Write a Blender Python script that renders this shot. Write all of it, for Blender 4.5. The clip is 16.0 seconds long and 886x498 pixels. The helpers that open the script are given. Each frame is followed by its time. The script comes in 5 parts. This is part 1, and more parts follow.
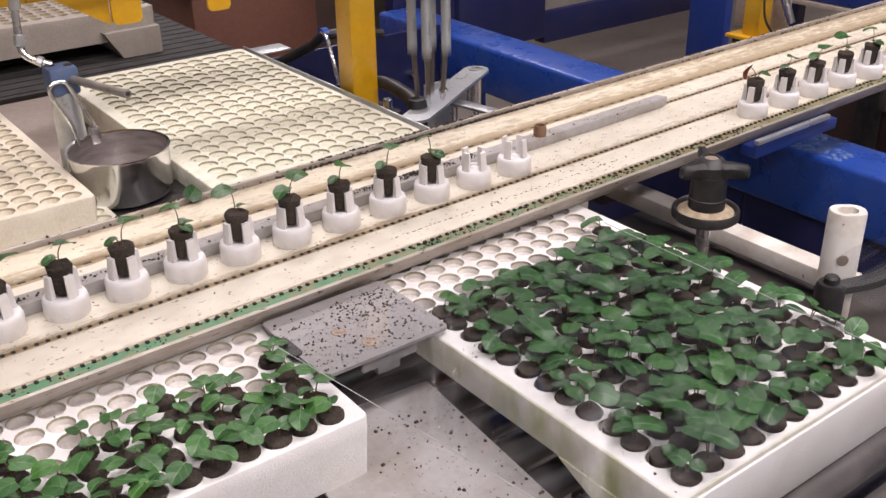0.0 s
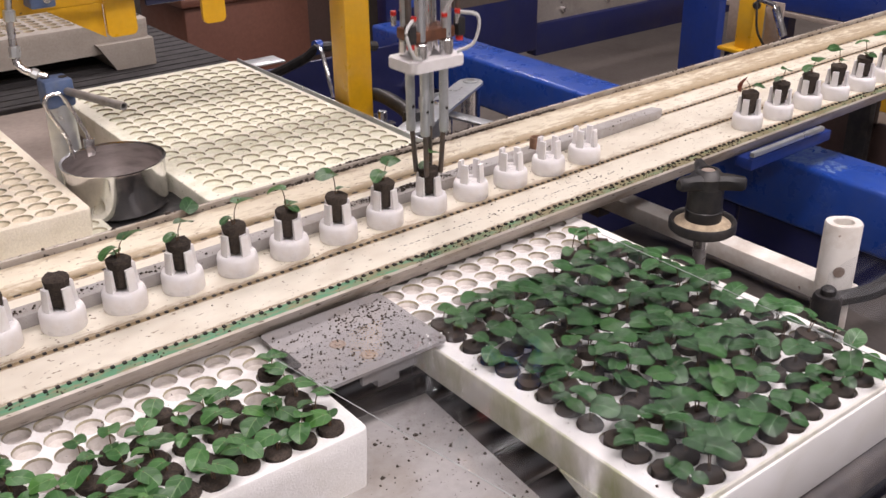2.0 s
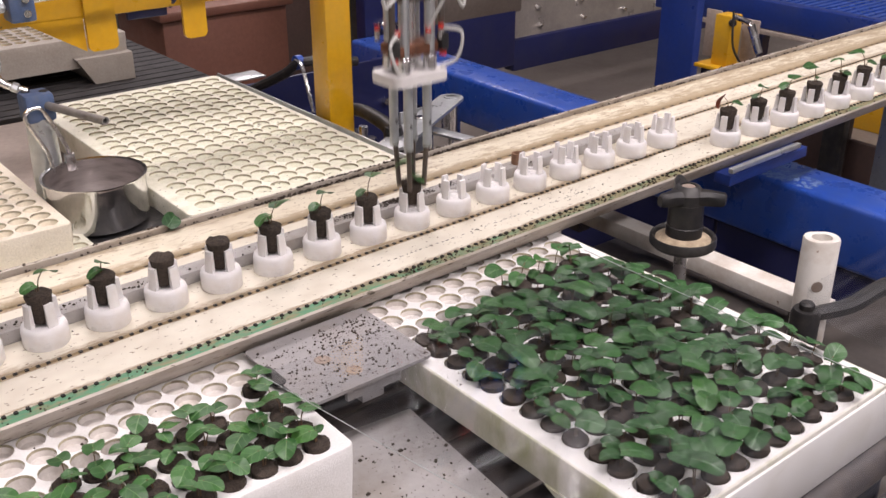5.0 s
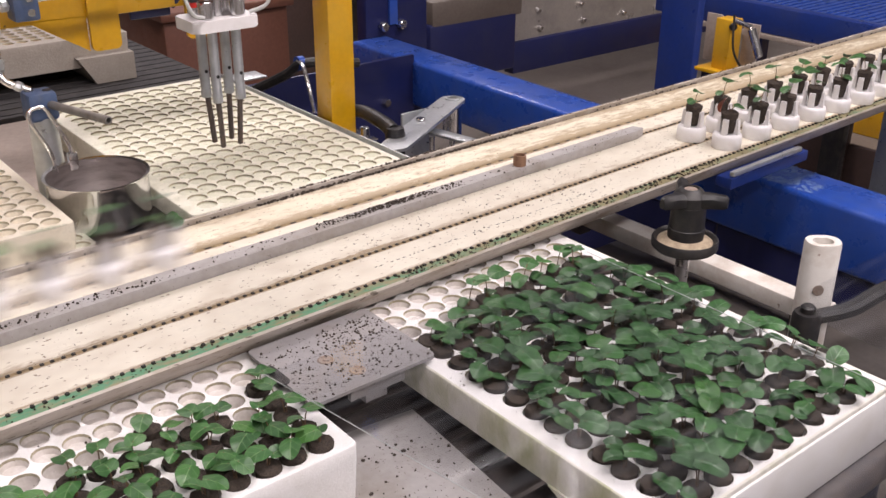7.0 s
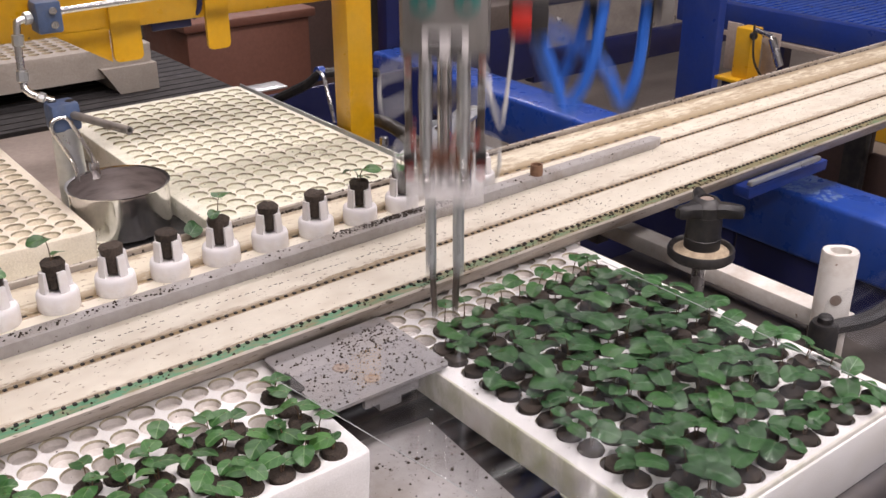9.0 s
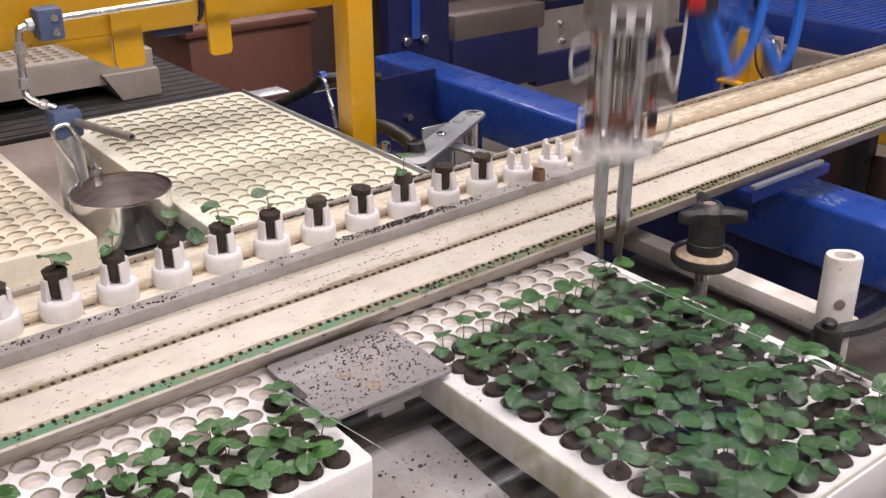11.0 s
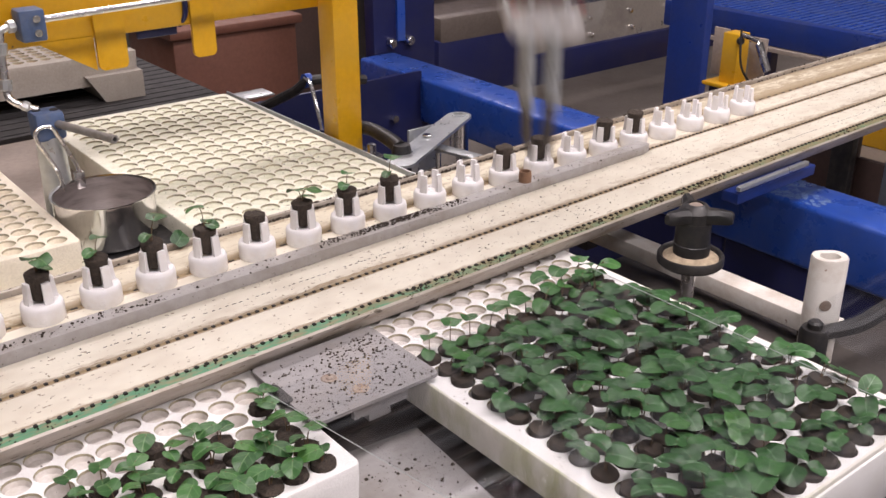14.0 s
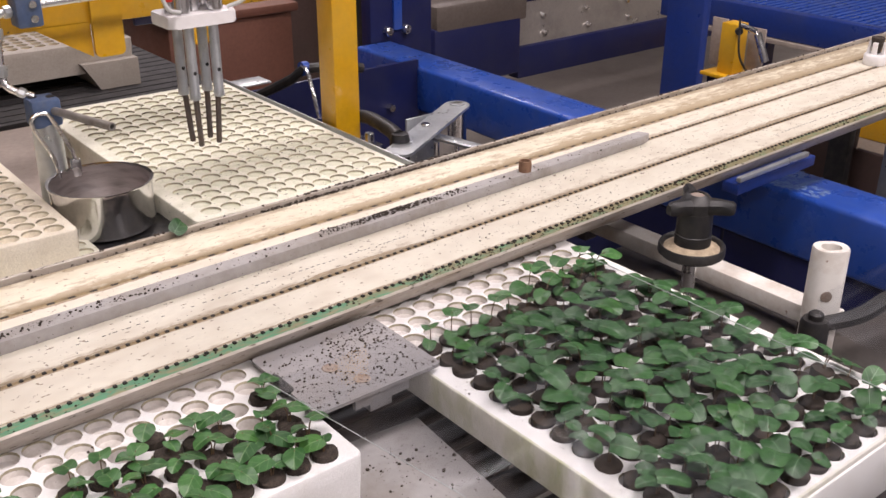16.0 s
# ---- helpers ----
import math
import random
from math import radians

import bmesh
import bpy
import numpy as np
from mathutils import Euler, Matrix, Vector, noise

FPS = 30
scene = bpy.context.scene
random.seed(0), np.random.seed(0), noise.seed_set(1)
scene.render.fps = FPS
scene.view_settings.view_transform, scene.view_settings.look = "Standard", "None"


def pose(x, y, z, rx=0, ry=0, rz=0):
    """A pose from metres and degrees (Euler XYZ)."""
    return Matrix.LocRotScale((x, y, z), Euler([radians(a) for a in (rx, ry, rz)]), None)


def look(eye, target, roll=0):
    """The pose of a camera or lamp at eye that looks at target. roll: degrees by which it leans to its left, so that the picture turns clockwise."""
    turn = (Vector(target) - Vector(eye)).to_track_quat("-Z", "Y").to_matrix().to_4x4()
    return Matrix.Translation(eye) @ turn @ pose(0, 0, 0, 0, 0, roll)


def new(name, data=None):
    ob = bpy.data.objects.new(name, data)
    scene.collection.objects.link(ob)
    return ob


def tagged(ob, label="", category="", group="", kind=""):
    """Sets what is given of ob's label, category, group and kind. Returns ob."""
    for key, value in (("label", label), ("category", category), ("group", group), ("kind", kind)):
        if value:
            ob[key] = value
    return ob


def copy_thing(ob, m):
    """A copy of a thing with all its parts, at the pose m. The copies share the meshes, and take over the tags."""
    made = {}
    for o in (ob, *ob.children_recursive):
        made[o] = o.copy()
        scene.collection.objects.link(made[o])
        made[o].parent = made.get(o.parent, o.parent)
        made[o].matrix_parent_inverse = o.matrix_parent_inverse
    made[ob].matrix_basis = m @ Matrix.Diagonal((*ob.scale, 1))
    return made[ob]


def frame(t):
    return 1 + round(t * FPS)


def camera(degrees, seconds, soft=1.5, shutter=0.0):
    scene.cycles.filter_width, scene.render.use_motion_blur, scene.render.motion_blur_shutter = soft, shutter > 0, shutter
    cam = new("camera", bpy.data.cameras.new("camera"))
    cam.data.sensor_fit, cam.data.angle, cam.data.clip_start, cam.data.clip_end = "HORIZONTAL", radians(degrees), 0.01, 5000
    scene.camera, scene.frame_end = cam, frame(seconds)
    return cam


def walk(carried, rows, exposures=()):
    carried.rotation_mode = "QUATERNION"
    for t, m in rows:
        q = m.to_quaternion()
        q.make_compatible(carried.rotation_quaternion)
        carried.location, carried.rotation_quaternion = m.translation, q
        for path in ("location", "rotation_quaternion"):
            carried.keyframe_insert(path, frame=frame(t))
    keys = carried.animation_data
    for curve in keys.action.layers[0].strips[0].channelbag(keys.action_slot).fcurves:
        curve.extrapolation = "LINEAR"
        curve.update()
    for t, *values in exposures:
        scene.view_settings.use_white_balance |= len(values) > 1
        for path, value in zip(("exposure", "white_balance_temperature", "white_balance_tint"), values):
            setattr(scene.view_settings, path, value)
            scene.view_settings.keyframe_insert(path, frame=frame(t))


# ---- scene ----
cam = camera(48.06, 16.0, soft=1.5, shutter=0.6)
walk(cam, [
    (0, look((-0.6228, -0.9338, 1.5122), (0.1825, 0.1379, 0.8393), -0.904)),
    (0.5, look((-0.6224, -0.9355, 1.5124), (0.1835, 0.1391, 0.8449), -0.945)),
    (1, look((-0.6243, -0.9303, 1.5103), (0.1845, 0.1436, 0.8452), -0.900)),
    (1.5, look((-0.6256, -0.9273, 1.5110), (0.1883, 0.1445, 0.8485), -0.787)),
    (2, look((-0.6300, -0.9258, 1.5113), (0.1925, 0.1429, 0.8546), -0.684)),
    (2.5, look((-0.6289, -0.9287, 1.5149), (0.2013, 0.1353, 0.8602), -0.569)),
    (3, look((-0.6303, -0.9321, 1.5171), (0.2087, 0.1286, 0.8683), -0.538)),
    (3.5, look((-0.6337, -0.9303, 1.5157), (0.2122, 0.1280, 0.8719), -0.438)),
    (4, look((-0.6352, -0.9270, 1.5158), (0.2150, 0.1295, 0.8749), -0.320)),
    (6.5, look((-0.6485, -0.9191, 1.5145), (0.2138, 0.1308, 0.8788), 0.372)),
    (7, look((-0.6488, -0.9191, 1.5149), (0.2129, 0.1318, 0.8800), 0.418)),
    (7.5, look((-0.6502, -0.9202, 1.5157), (0.2079, 0.1361, 0.8848), 0.340)),
    (8, look((-0.6520, -0.9228, 1.5176), (0.1959, 0.1437, 0.8899), 0.135)),
    (8.5, look((-0.6472, -0.9273, 1.5182), (0.1946, 0.1458, 0.8940), 0.001)),
    (9, look((-0.6448, -0.9309, 1.5183), (0.1930, 0.1463, 0.8955), -0.085)),
    (11.5, look((-0.6398, -0.9268, 1.5216), (0.1968, 0.1542, 0.9037), -0.419)),
    (12, look((-0.6358, -0.9260, 1.5202), (0.2047, 0.1530, 0.9043), -0.414)),
    (12.5, look((-0.6378, -0.9263, 1.5194), (0.2087, 0.1496, 0.9063), -0.389)),
    (13, look((-0.6389, -0.9262, 1.5193), (0.2092, 0.1484, 0.9061), -0.268)),
    (13.5, look((-0.6393, -0.9265, 1.5213), (0.2123, 0.1445, 0.9066), -0.184)),
    (14, look((-0.6390, -0.9238, 1.5183), (0.2141, 0.1455, 0.9028), -0.162)),
    (14.5, look((-0.6421, -0.9192, 1.5185), (0.2128, 0.1465, 0.8992), -0.061)),
    (15, look((-0.6411, -0.9160, 1.5175), (0.2163, 0.1455, 0.8943), 0.104)),
    (15.5, look((-0.6386, -0.9138, 1.5161), (0.2192, 0.1449, 0.8889), 0.140)),
    (16, look((-0.6430, -0.9112, 1.5141), (0.2150, 0.1462, 0.8850), 0.244)),
], exposures=[(0, -0.42, 6540, 23), (16, -0.42, 6540, 23)])

# ---- world and light ----
world = bpy.data.worlds.new("hall_air")
world.use_nodes = True
world.node_tree.nodes["Background"].inputs[0].default_value = (0.80, 0.84, 1.0, 1)
world.node_tree.nodes["Background"].inputs[1].default_value = 0.1
scene.world = world
LAMP_W = 88.0
CEIL = 4.2

TRAY = 0.900      # top of the plug trays
BELT = 0.930      # top of the belts
P = 0.032         # spacing of the tray holes


# ---- materials ----
def ramp(nt, stops):
    n = nt.nodes.new("ShaderNodeValToRGB")
    e = n.color_ramp.elements
    e[0].position, e[0].color = stops[0][0], (*stops[0][1], 1)
    e[1].position, e[1].color = stops[-1][0], (*stops[-1][1], 1)
    for pos, col in stops[1:-1]:
        k = e.new(pos)
        k.color = (*col, 1)
    return n


def mat(name, col, rough=0.5, metal=0.0, dirt=None, dirt_amt=0.4, dirt_scale=9.0, grain=0.12, grain_scale=90.0,
        bump=0.15, speck=None, speck_scale=240.0, speck_cut=0.74, vary=0.0, coat=0.0, sub=0.0, stretch=None):
    m = bpy.data.materials.new(name)
    m.use_nodes = True
    nt = m.node_tree
    b = nt.nodes["Principled BSDF"]
    b.inputs["Roughness"].default_value, b.inputs["Metallic"].default_value = rough, metal
    b.inputs["Coat Weight"].default_value = coat
    L = nt.links.new
    co = nt.nodes.new("ShaderNodeTexCoord")
    src = co.outputs["Object"]
    if stretch:
        mp = nt.nodes.new("ShaderNodeMapping")
        mp.inputs["Scale"].default_value = stretch
        L(src, mp.inputs[0])
        src = mp.outputs[0]

    def nz(scale, detail=5.0, rgh=0.6):
        n = nt.nodes.new("ShaderNodeTexNoise")
        n.inputs["Scale"].default_value, n.inputs["Detail"].default_value, n.inputs["Roughness"].default_value = scale, detail, rgh
        L(src, n.inputs["Vector"])
        return n.outputs["Fac"]

    def mix(fac, a, c, kind="MIX"):
        n = nt.nodes.new("ShaderNodeMix")
        n.data_type, n.blend_type = "RGBA", kind
        for sock, val in ((n.inputs[0], fac), (n.inputs[6], a), (n.inputs[7], c)):
            if isinstance(val, (tuple, list)):
                sock.default_value = (*val, 1)
            elif isinstance(val, (int, float)):
                sock.default_value = val
            else:
                L(val, sock)
        return n.outputs[2]

    g = nz(grain_scale, 4)
    gr = ramp(nt, [(0.3, tuple(c * (1 - grain) for c in col)), (0.7, tuple(min(1, c * (1 + grain)) for c in col))])
    L(g, gr.inputs[0])
    colour = gr.outputs[0]
    if vary:
        oi = nt.nodes.new("ShaderNodeObjectInfo")
        vr = ramp(nt, [(0.0, (1 - vary,) * 3), (1.0, (1 + vary,) * 3)])
        L(oi.outputs["Random"], vr.inputs[0])
        colour = mix(1.0, colour, vr.outputs[0], "MULTIPLY")
    if dirt:
        d = nz(dirt_scale, 8, 0.65)
        dr = ramp(nt, [(0.45, (0, 0, 0)), (0.72, (dirt_amt,) * 3)])
        L(d, dr.inputs[0])
        colour = mix(dr.outputs[0], colour, dirt)
    if speck:
        s = nz(speck_scale, 2, 0.5)
        sr = ramp(nt, [(speck_cut - 0.02, (0, 0, 0)), (speck_cut + 0.02, (0.85,) * 3)])
        L(s, sr.inputs[0])
        colour = mix(sr.outputs[0], colour, speck)
    L(colour, b.inputs["Base Color"])
    rr = ramp(nt, [(0.3, (max(0.02, rough - 0.1),) * 3), (0.7, (min(1, rough + 0.12),) * 3)])
    L(nz(dirt_scale * 2.3, 5), rr.inputs[0])
    L(rr.outputs[0], b.inputs["Roughness"])
    if bump:
        bp = nt.nodes.new("ShaderNodeBump")
        bp.inputs["Strength"].default_value, bp.inputs["Distance"].default_value = bump, 0.002
        L(g, bp.inputs["Height"])
        L(bp.outputs[0], b.inputs["Normal"])
    if sub:
        b.inputs["Subsurface Weight"].default_value = sub
        b.inputs["Subsurface Radius"].default_value = (0.01, 0.01, 0.01)
    return m


def leaf_mat(name, dark, light, vein):
    m = bpy.data.materials.new(name)
    m.use_nodes = True
    nt = m.node_tree
    b = nt.nodes["Principled BSDF"]
    L = nt.links.new
    co = nt.nodes.new("ShaderNodeTexCoord")
    sep = nt.nodes.new("ShaderNodeSeparateXYZ")
    L(co.outputs["Object"], sep.inputs[0])

    def m2(op, a, c):
        n = nt.nodes.new("ShaderNodeMath")
        n.operation = op
        for s, v in zip(n.inputs, (a, c)):
            if isinstance(v, (int, float)):
                s.default_value = v
            else:
                L(v, s)
        return n.outputs[0]
    ay = m2("ABSOLUTE", sep.outputs[1], 0)
    rib = m2("LESS_THAN", ay, 0.0006)
    side = m2("LESS_THAN", m2("FRACT", m2("MULTIPLY", m2("SUBTRACT", sep.outputs[0], m2("MULTIPLY", ay, 0.9)), 105.0), 0), 0.13)
    veins = m2("MAXIMUM", rib, m2("MULTIPLY", side, 0.45))
    n = nt.nodes.new("ShaderNodeTexNoise")
    n.inputs["Scale"].default_value, n.inputs["Detail"].default_value = 70.0, 4.0
    L(co.outputs["Object"], n.inputs["Vector"])
    r = ramp(nt, [(0.3, dark), (0.7, light)])
    L(n.outputs["Fac"], r.inputs[0])
    oi = nt.nodes.new("ShaderNodeObjectInfo")
    vr = ramp(nt, [(0.0, (0.7, 0.72, 0.75)), (0.85, (1.15, 1.15, 1.05)), (1.0, (1.5, 1.35, 1.0))])
    L(oi.outputs["Random"], vr.inputs[0])
    mm = nt.nodes.new("ShaderNodeMix")
    mm.data_type, mm.blend_type = "RGBA", "MULTIPLY"
    mm.inputs[0].default_value = 1.0
    L(r.outputs[0], mm.inputs[6])
    L(vr.outputs[0], mm.inputs[7])
    mv = nt.nodes.new("ShaderNodeMix")
    mv.data_type = "RGBA"
    L(m2("MULTIPLY", veins, 0.55), mv.inputs[0])
    L(mm.outputs[2], mv.inputs[6])
    mv.inputs[7].default_value = (*vein, 1)
    L(mv.outputs[2], b.inputs["Base Color"])
    b.inputs["Roughness"].default_value = 0.42
    b.inputs["Transmission Weight"].default_value = 0.0
    bp = nt.nodes.new("ShaderNodeBump")
    bp.inputs["Strength"].default_value, bp.inputs["Distance"].default_value = 0.4, 0.001
    L(n.outputs["Fac"], bp.inputs["Height"])
    L(bp.outputs[0], b.inputs["Normal"])
    return m


M = {}
M["eps"] = mat("white_foam", (0.80, 0.795, 0.79), 0.75, dirt=(0.50, 0.47, 0.38), dirt_amt=0.30, dirt_scale=14, grain=0.05, grain_scale=420, bump=0.35, speck=(0.10, 0.08, 0.06), speck_scale=300, speck_cut=0.80)
M["eps_green"] = mat("algae_stained_foam", (0.72, 0.70, 0.64), 0.8, dirt=(0.34, 0.37, 0.13), dirt_amt=0.85, dirt_scale=16, grain=0.08, grain_scale=380, bump=0.4, speck=(0.20, 0.17, 0.11), speck_scale=260, speck_cut=0.74, stretch=(1, 1, 0.4))
M["eps_old"] = mat("yellowed_foam", (0.80, 0.785, 0.67), 0.8, dirt=(0.34, 0.36, 0.20), dirt_amt=0.45, dirt_scale=22, grain=0.08, grain_scale=380, bump=0.4, speck=(0.10, 0.09, 0.05), speck_scale=150, speck_cut=0.70)
M["eps_dull"] = mat("grey_old_foam", (0.38, 0.345, 0.305), 0.8, dirt=(0.22, 0.19, 0.155), dirt_amt=0.5, dirt_scale=9, grain=0.08, grain_scale=200, bump=0.4)
M["eps_warm"] = mat("cream_foam", (0.78, 0.72, 0.60), 0.8, dirt=(0.50, 0.42, 0.28), dirt_amt=0.35, dirt_scale=18, grain=0.07, grain_scale=300, bump=0.4, speck=(0.2, 0.15, 0.09), speck_scale=160, speck_cut=0.76)
M["sheet_dark"] = mat("worn_stainless_sheet", (0.42, 0.38, 0.34), 0.35, 0.6, dirt=(0.12, 0.10, 0.09), dirt_amt=0.6, dirt_scale=5, grain=0.08, bump=0.05)
M["blue_mid"] = mat("mid_blue_paint", (0.012, 0.034, 0.19), 0.35, dirt=(0.05, 0.06, 0.12), dirt_amt=0.4, dirt_scale=5, grain=0.08, bump=0.04)
M["grime"] = mat("brown_belt_grime", (0.36, 0.285, 0.20), 0.8, dirt=(0.58, 0.47, 0.32), dirt_amt=0.8, dirt_scale=70, grain=0.2, grain_scale=250, bump=0.5)
M["dusty_sheet"] = mat("dusty_grey_sheet", (0.40, 0.385, 0.38), 0.6, 0.1, dirt=(0.25, 0.215, 0.175), dirt_amt=0.85, dirt_scale=10, grain=0.07, bump=0.08, speck=(0.12, 0.10, 0.08), speck_scale=230, speck_cut=0.70)
def belt_mat(name, col, dirt, bands, worn, x_clean=0.2, x_worn=1.3):
    """Cream belt plastic; bands gives (y, amount of caked dirt) across the conveyor, and the dirt thickens towards the outlet."""
    m = mat(name, col, 0.5, dirt=dirt, dirt_amt=0.40, dirt_scale=20, grain=0.04, grain_scale=160, bump=0.08, speck=(0.20, 0.14, 0.08), speck_scale=190, speck_cut=0.685, stretch=(0.7, 1, 1))
    nt = m.node_tree
    L = nt.links.new
    b = nt.nodes["Principled BSDF"]
    base = b.inputs["Base Color"].links[0].from_socket
    co = nt.nodes.new("ShaderNodeTexCoord")
    sep = nt.nodes.new("ShaderNodeSeparateXYZ")
    L(co.outputs["Object"], sep.inputs[0])

    def rng(src, a0, a1, b0, b1):
        n = nt.nodes.new("ShaderNodeMapRange")
        for k, v in zip((1, 2, 3, 4), (a0, a1, b0, b1)):
            n.inputs[k].default_value = v
        L(src, n.inputs[0])
        return n.outputs[0]

    def add(p, q):
        n = nt.nodes.new("ShaderNodeMath")
        L(p, n.inputs[0])
        L(q, n.inputs[1])
        return n.outputs[0]
    across = ramp(nt, [(y / 0.4, (v,) * 3) for y, v in bands])
    L(rng(sep.outputs[1], 0.0, 0.4, 0.0, 1.0), across.inputs[0])
    mp = nt.nodes.new("ShaderNodeMapping")
    mp.inputs["Scale"].default_value = (0.35, 1, 1)
    L(co.outputs["Object"], mp.inputs[0])
    nz = nt.nodes.new("ShaderNodeTexNoise")
    nz.inputs["Scale"].default_value, nz.inputs["Detail"].default_value, nz.inputs["Roughness"].default_value = 85.0, 8.0, 0.65
    L(mp.outputs[0], nz.inputs["Vector"])
    total = add(add(rng(across.outputs[0], 0, 1, 0, 0.42), nz.outputs["Fac"]), rng(sep.outputs[0], x_clean, x_worn, 0.0, worn))
    mx = nt.nodes.new("ShaderNodeMix")
    mx.data_type = "RGBA"
    L(rng(total, 0.66, 0.84, 0.0, 0.85), mx.inputs[0])
    L(base, mx.inputs[6])
    mx.inputs[7].default_value = (*dirt, 1)
    L(mx.outputs[2], b.inputs["Base Color"])
    return m


BANDS = [(0.0, 0.6), (0.020, 0.75), (0.029, 0.15), (0.045, 0.0), (0.080, 0.05), (0.087, 0.45), (0.096, 0.95), (0.103, 0.55), (0.114, 0.1), (0.145, 0.0), (0.176, 0.1),
         (0.184, 0.7), (0.192, 0.8), (0.204, 0.2), (0.238, 0.1), (0.246, 0.7), (0.254, 1.0), (0.262, 0.6), (0.275, 0.30), (0.305, 0.25), (0.320, 0.7), (0.4, 0.6)]
M["belt"] = belt_mat("cream_belt_plastic", (0.74, 0.70, 0.595), (0.43, 0.345, 0.25), BANDS, 0.10)
M["green"] = belt_mat("green_drive_belt", (0.075, 0.25, 0.135), (0.26, 0.20, 0.11), [(0.0, 0.46), (0.4, 0.46)], 0.16, -0.2, 0.5)
M["belt_worn"] = belt_mat("stained_belt_plastic", (0.73, 0.675, 0.54), (0.37, 0.285, 0.18), BANDS, 0.16)
M["seam"] = mat("dirty_belt_joint", (0.30, 0.22, 0.12), 0.8, dirt=(0.07, 0.055, 0.03), dirt_amt=0.9, dirt_scale=60, bump=0.5)
M["black_tooth"] = mat("black_rubber_tooth", (0.02, 0.018, 0.016), 0.7, bump=0.3)
M["alu"] = mat("dull_aluminium", (0.50, 0.475, 0.445), 0.5, 0.3, dirt=(0.30, 0.235, 0.165), dirt_amt=0.75, dirt_scale=17, grain=0.06, bump=0.06, speck=(0.08, 0.06, 0.05), speck_scale=210, speck_cut=0.73, stretch=(0.3, 1, 1))
M["steel"] = mat("dusty_steel_plate", (0.29, 0.28, 0.285), 0.6, 0.2, dirt=(0.29, 0.255, 0.23), dirt_amt=0.7, dirt_scale=14, grain=0.07, bump=0.08, speck=(0.05, 0.04, 0.035), speck_scale=230, speck_cut=0.70)
M["zinc"] = mat("galvanised_steel", (0.62, 0.65, 0.67), 0.35, 0.85, dirt=(0.50, 0.52, 0.53), dirt_amt=0.3, dirt_scale=30, grain=0.08, bump=0.05)
M["stainless"] = mat("polished_stainless_steel", (0.72, 0.71, 0.71), 0.11, 1.0, dirt=(0.40, 0.38, 0.36), dirt_amt=0.5, dirt_scale=25, grain=0.02, grain_scale=40, bump=0)
M["chrome"] = mat("bright_steel", (0.72, 0.72, 0.73), 0.22, 1.0, grain=0.04, bump=0.03)
M["dark_steel"] = mat("dark_worn_steel", (0.16, 0.14, 0.13), 0.45, 0.8, dirt=(0.20, 0.12, 0.07), dirt_amt=0.5, dirt_scale=60, bump=0.1)
M["white_plastic"] = mat("white_cup_plastic", (0.84, 0.83, 0.84), 0.32, dirt=(0.62, 0.52, 0.40), dirt_amt=0.35, dirt_scale=28, grain=0.02, bump=0.03, sub=0.15, speck=(0.25, 0.18, 0.11), speck_scale=120, speck_cut=0.80)
M["white_plate"] = mat("white_nylon", (0.80, 0.78, 0.78), 0.4, dirt=(0.55, 0.50, 0.46), dirt_amt=0.3, dirt_scale=20, grain=0.03, bump=0.04)
M["blue"] = mat("blue_machine_paint", (0.018, 0.070, 0.36), 0.30, dirt=(0.10, 0.13, 0.25), dirt_amt=0.35, dirt_scale=8, grain=0.07, grain_scale=30, bump=0.04, coat=0.1, speck=(0.35, 0.42, 0.55), speck_scale=60, speck_cut=0.79)
# deep blue that also holds the shade of the frame's unlit sides
M["blue_dark"] = mat("deep_blue_shaded_paint", (0.010, 0.014, 0.075), 0.4, dirt=(0.03, 0.03, 0.06), dirt_amt=0.5, dirt_scale=6, grain=0.08, bump=0.04)
M["blue_clamp"] = mat("blue_grey_cast_clamp", (0.075, 0.12, 0.23), 0.5, dirt=(0.2, 0.2, 0.2), dirt_amt=0.4, dirt_scale=40, bump=0.1)
M["blue_hose"] = mat("blue_hose_rubber", (0.02, 0.13, 0.55), 0.35, bump=0.02)
M["yellow"] = mat("yellow_machine_paint", (0.66, 0.35, 0.006), 0.35, dirt=(0.50, 0.33, 0.06), dirt_amt=0.4, dirt_scale=9, grain=0.05, bump=0.04, coat=0.2, speck=(0.12, 0.08, 0.03), speck_scale=80, speck_cut=0.76)
M["black"] = mat("black_plastic", (0.016, 0.016, 0.018), 0.45, dirt=(0.09, 0.075, 0.06), dirt_amt=0.35, dirt_scale=40, bump=0.08)
M["black_belt"] = mat("black_rubber_mat", (0.032, 0.030, 0.032), 0.75, dirt=(0.07, 0.065, 0.06), dirt_amt=0.4, dirt_scale=12, bump=0.2)
M["roller"] = mat("dark_roller_rubber", (0.055, 0.048, 0.050), 0.5, dirt=(0.16, 0.13, 0.11), dirt_amt=0.5, dirt_scale=20, bump=0.1)
M["grey_deck"] = mat("grey_brown_deck", (0.075, 0.066, 0.062), 0.55, 0.2, dirt=(0.12, 0.10, 0.085), dirt_amt=0.5, dirt_scale=8, bump=0.1)
M["rust"] = mat("rusty_iron", (0.28, 0.16, 0.10), 0.8, 0.2, dirt=(0.12, 0.07, 0.05), dirt_amt=0.8, dirt_scale=90, bump=0.5)
M["white_paint"] = mat("chipped_white_paint", (0.74, 0.72, 0.68), 0.4, dirt=(0.33, 0.20, 0.10), dirt_amt=0.55, dirt_scale=12, grain=0.03, bump=0.05, speck=(0.2, 0.11, 0.06), speck_scale=60, speck_cut=0.76)
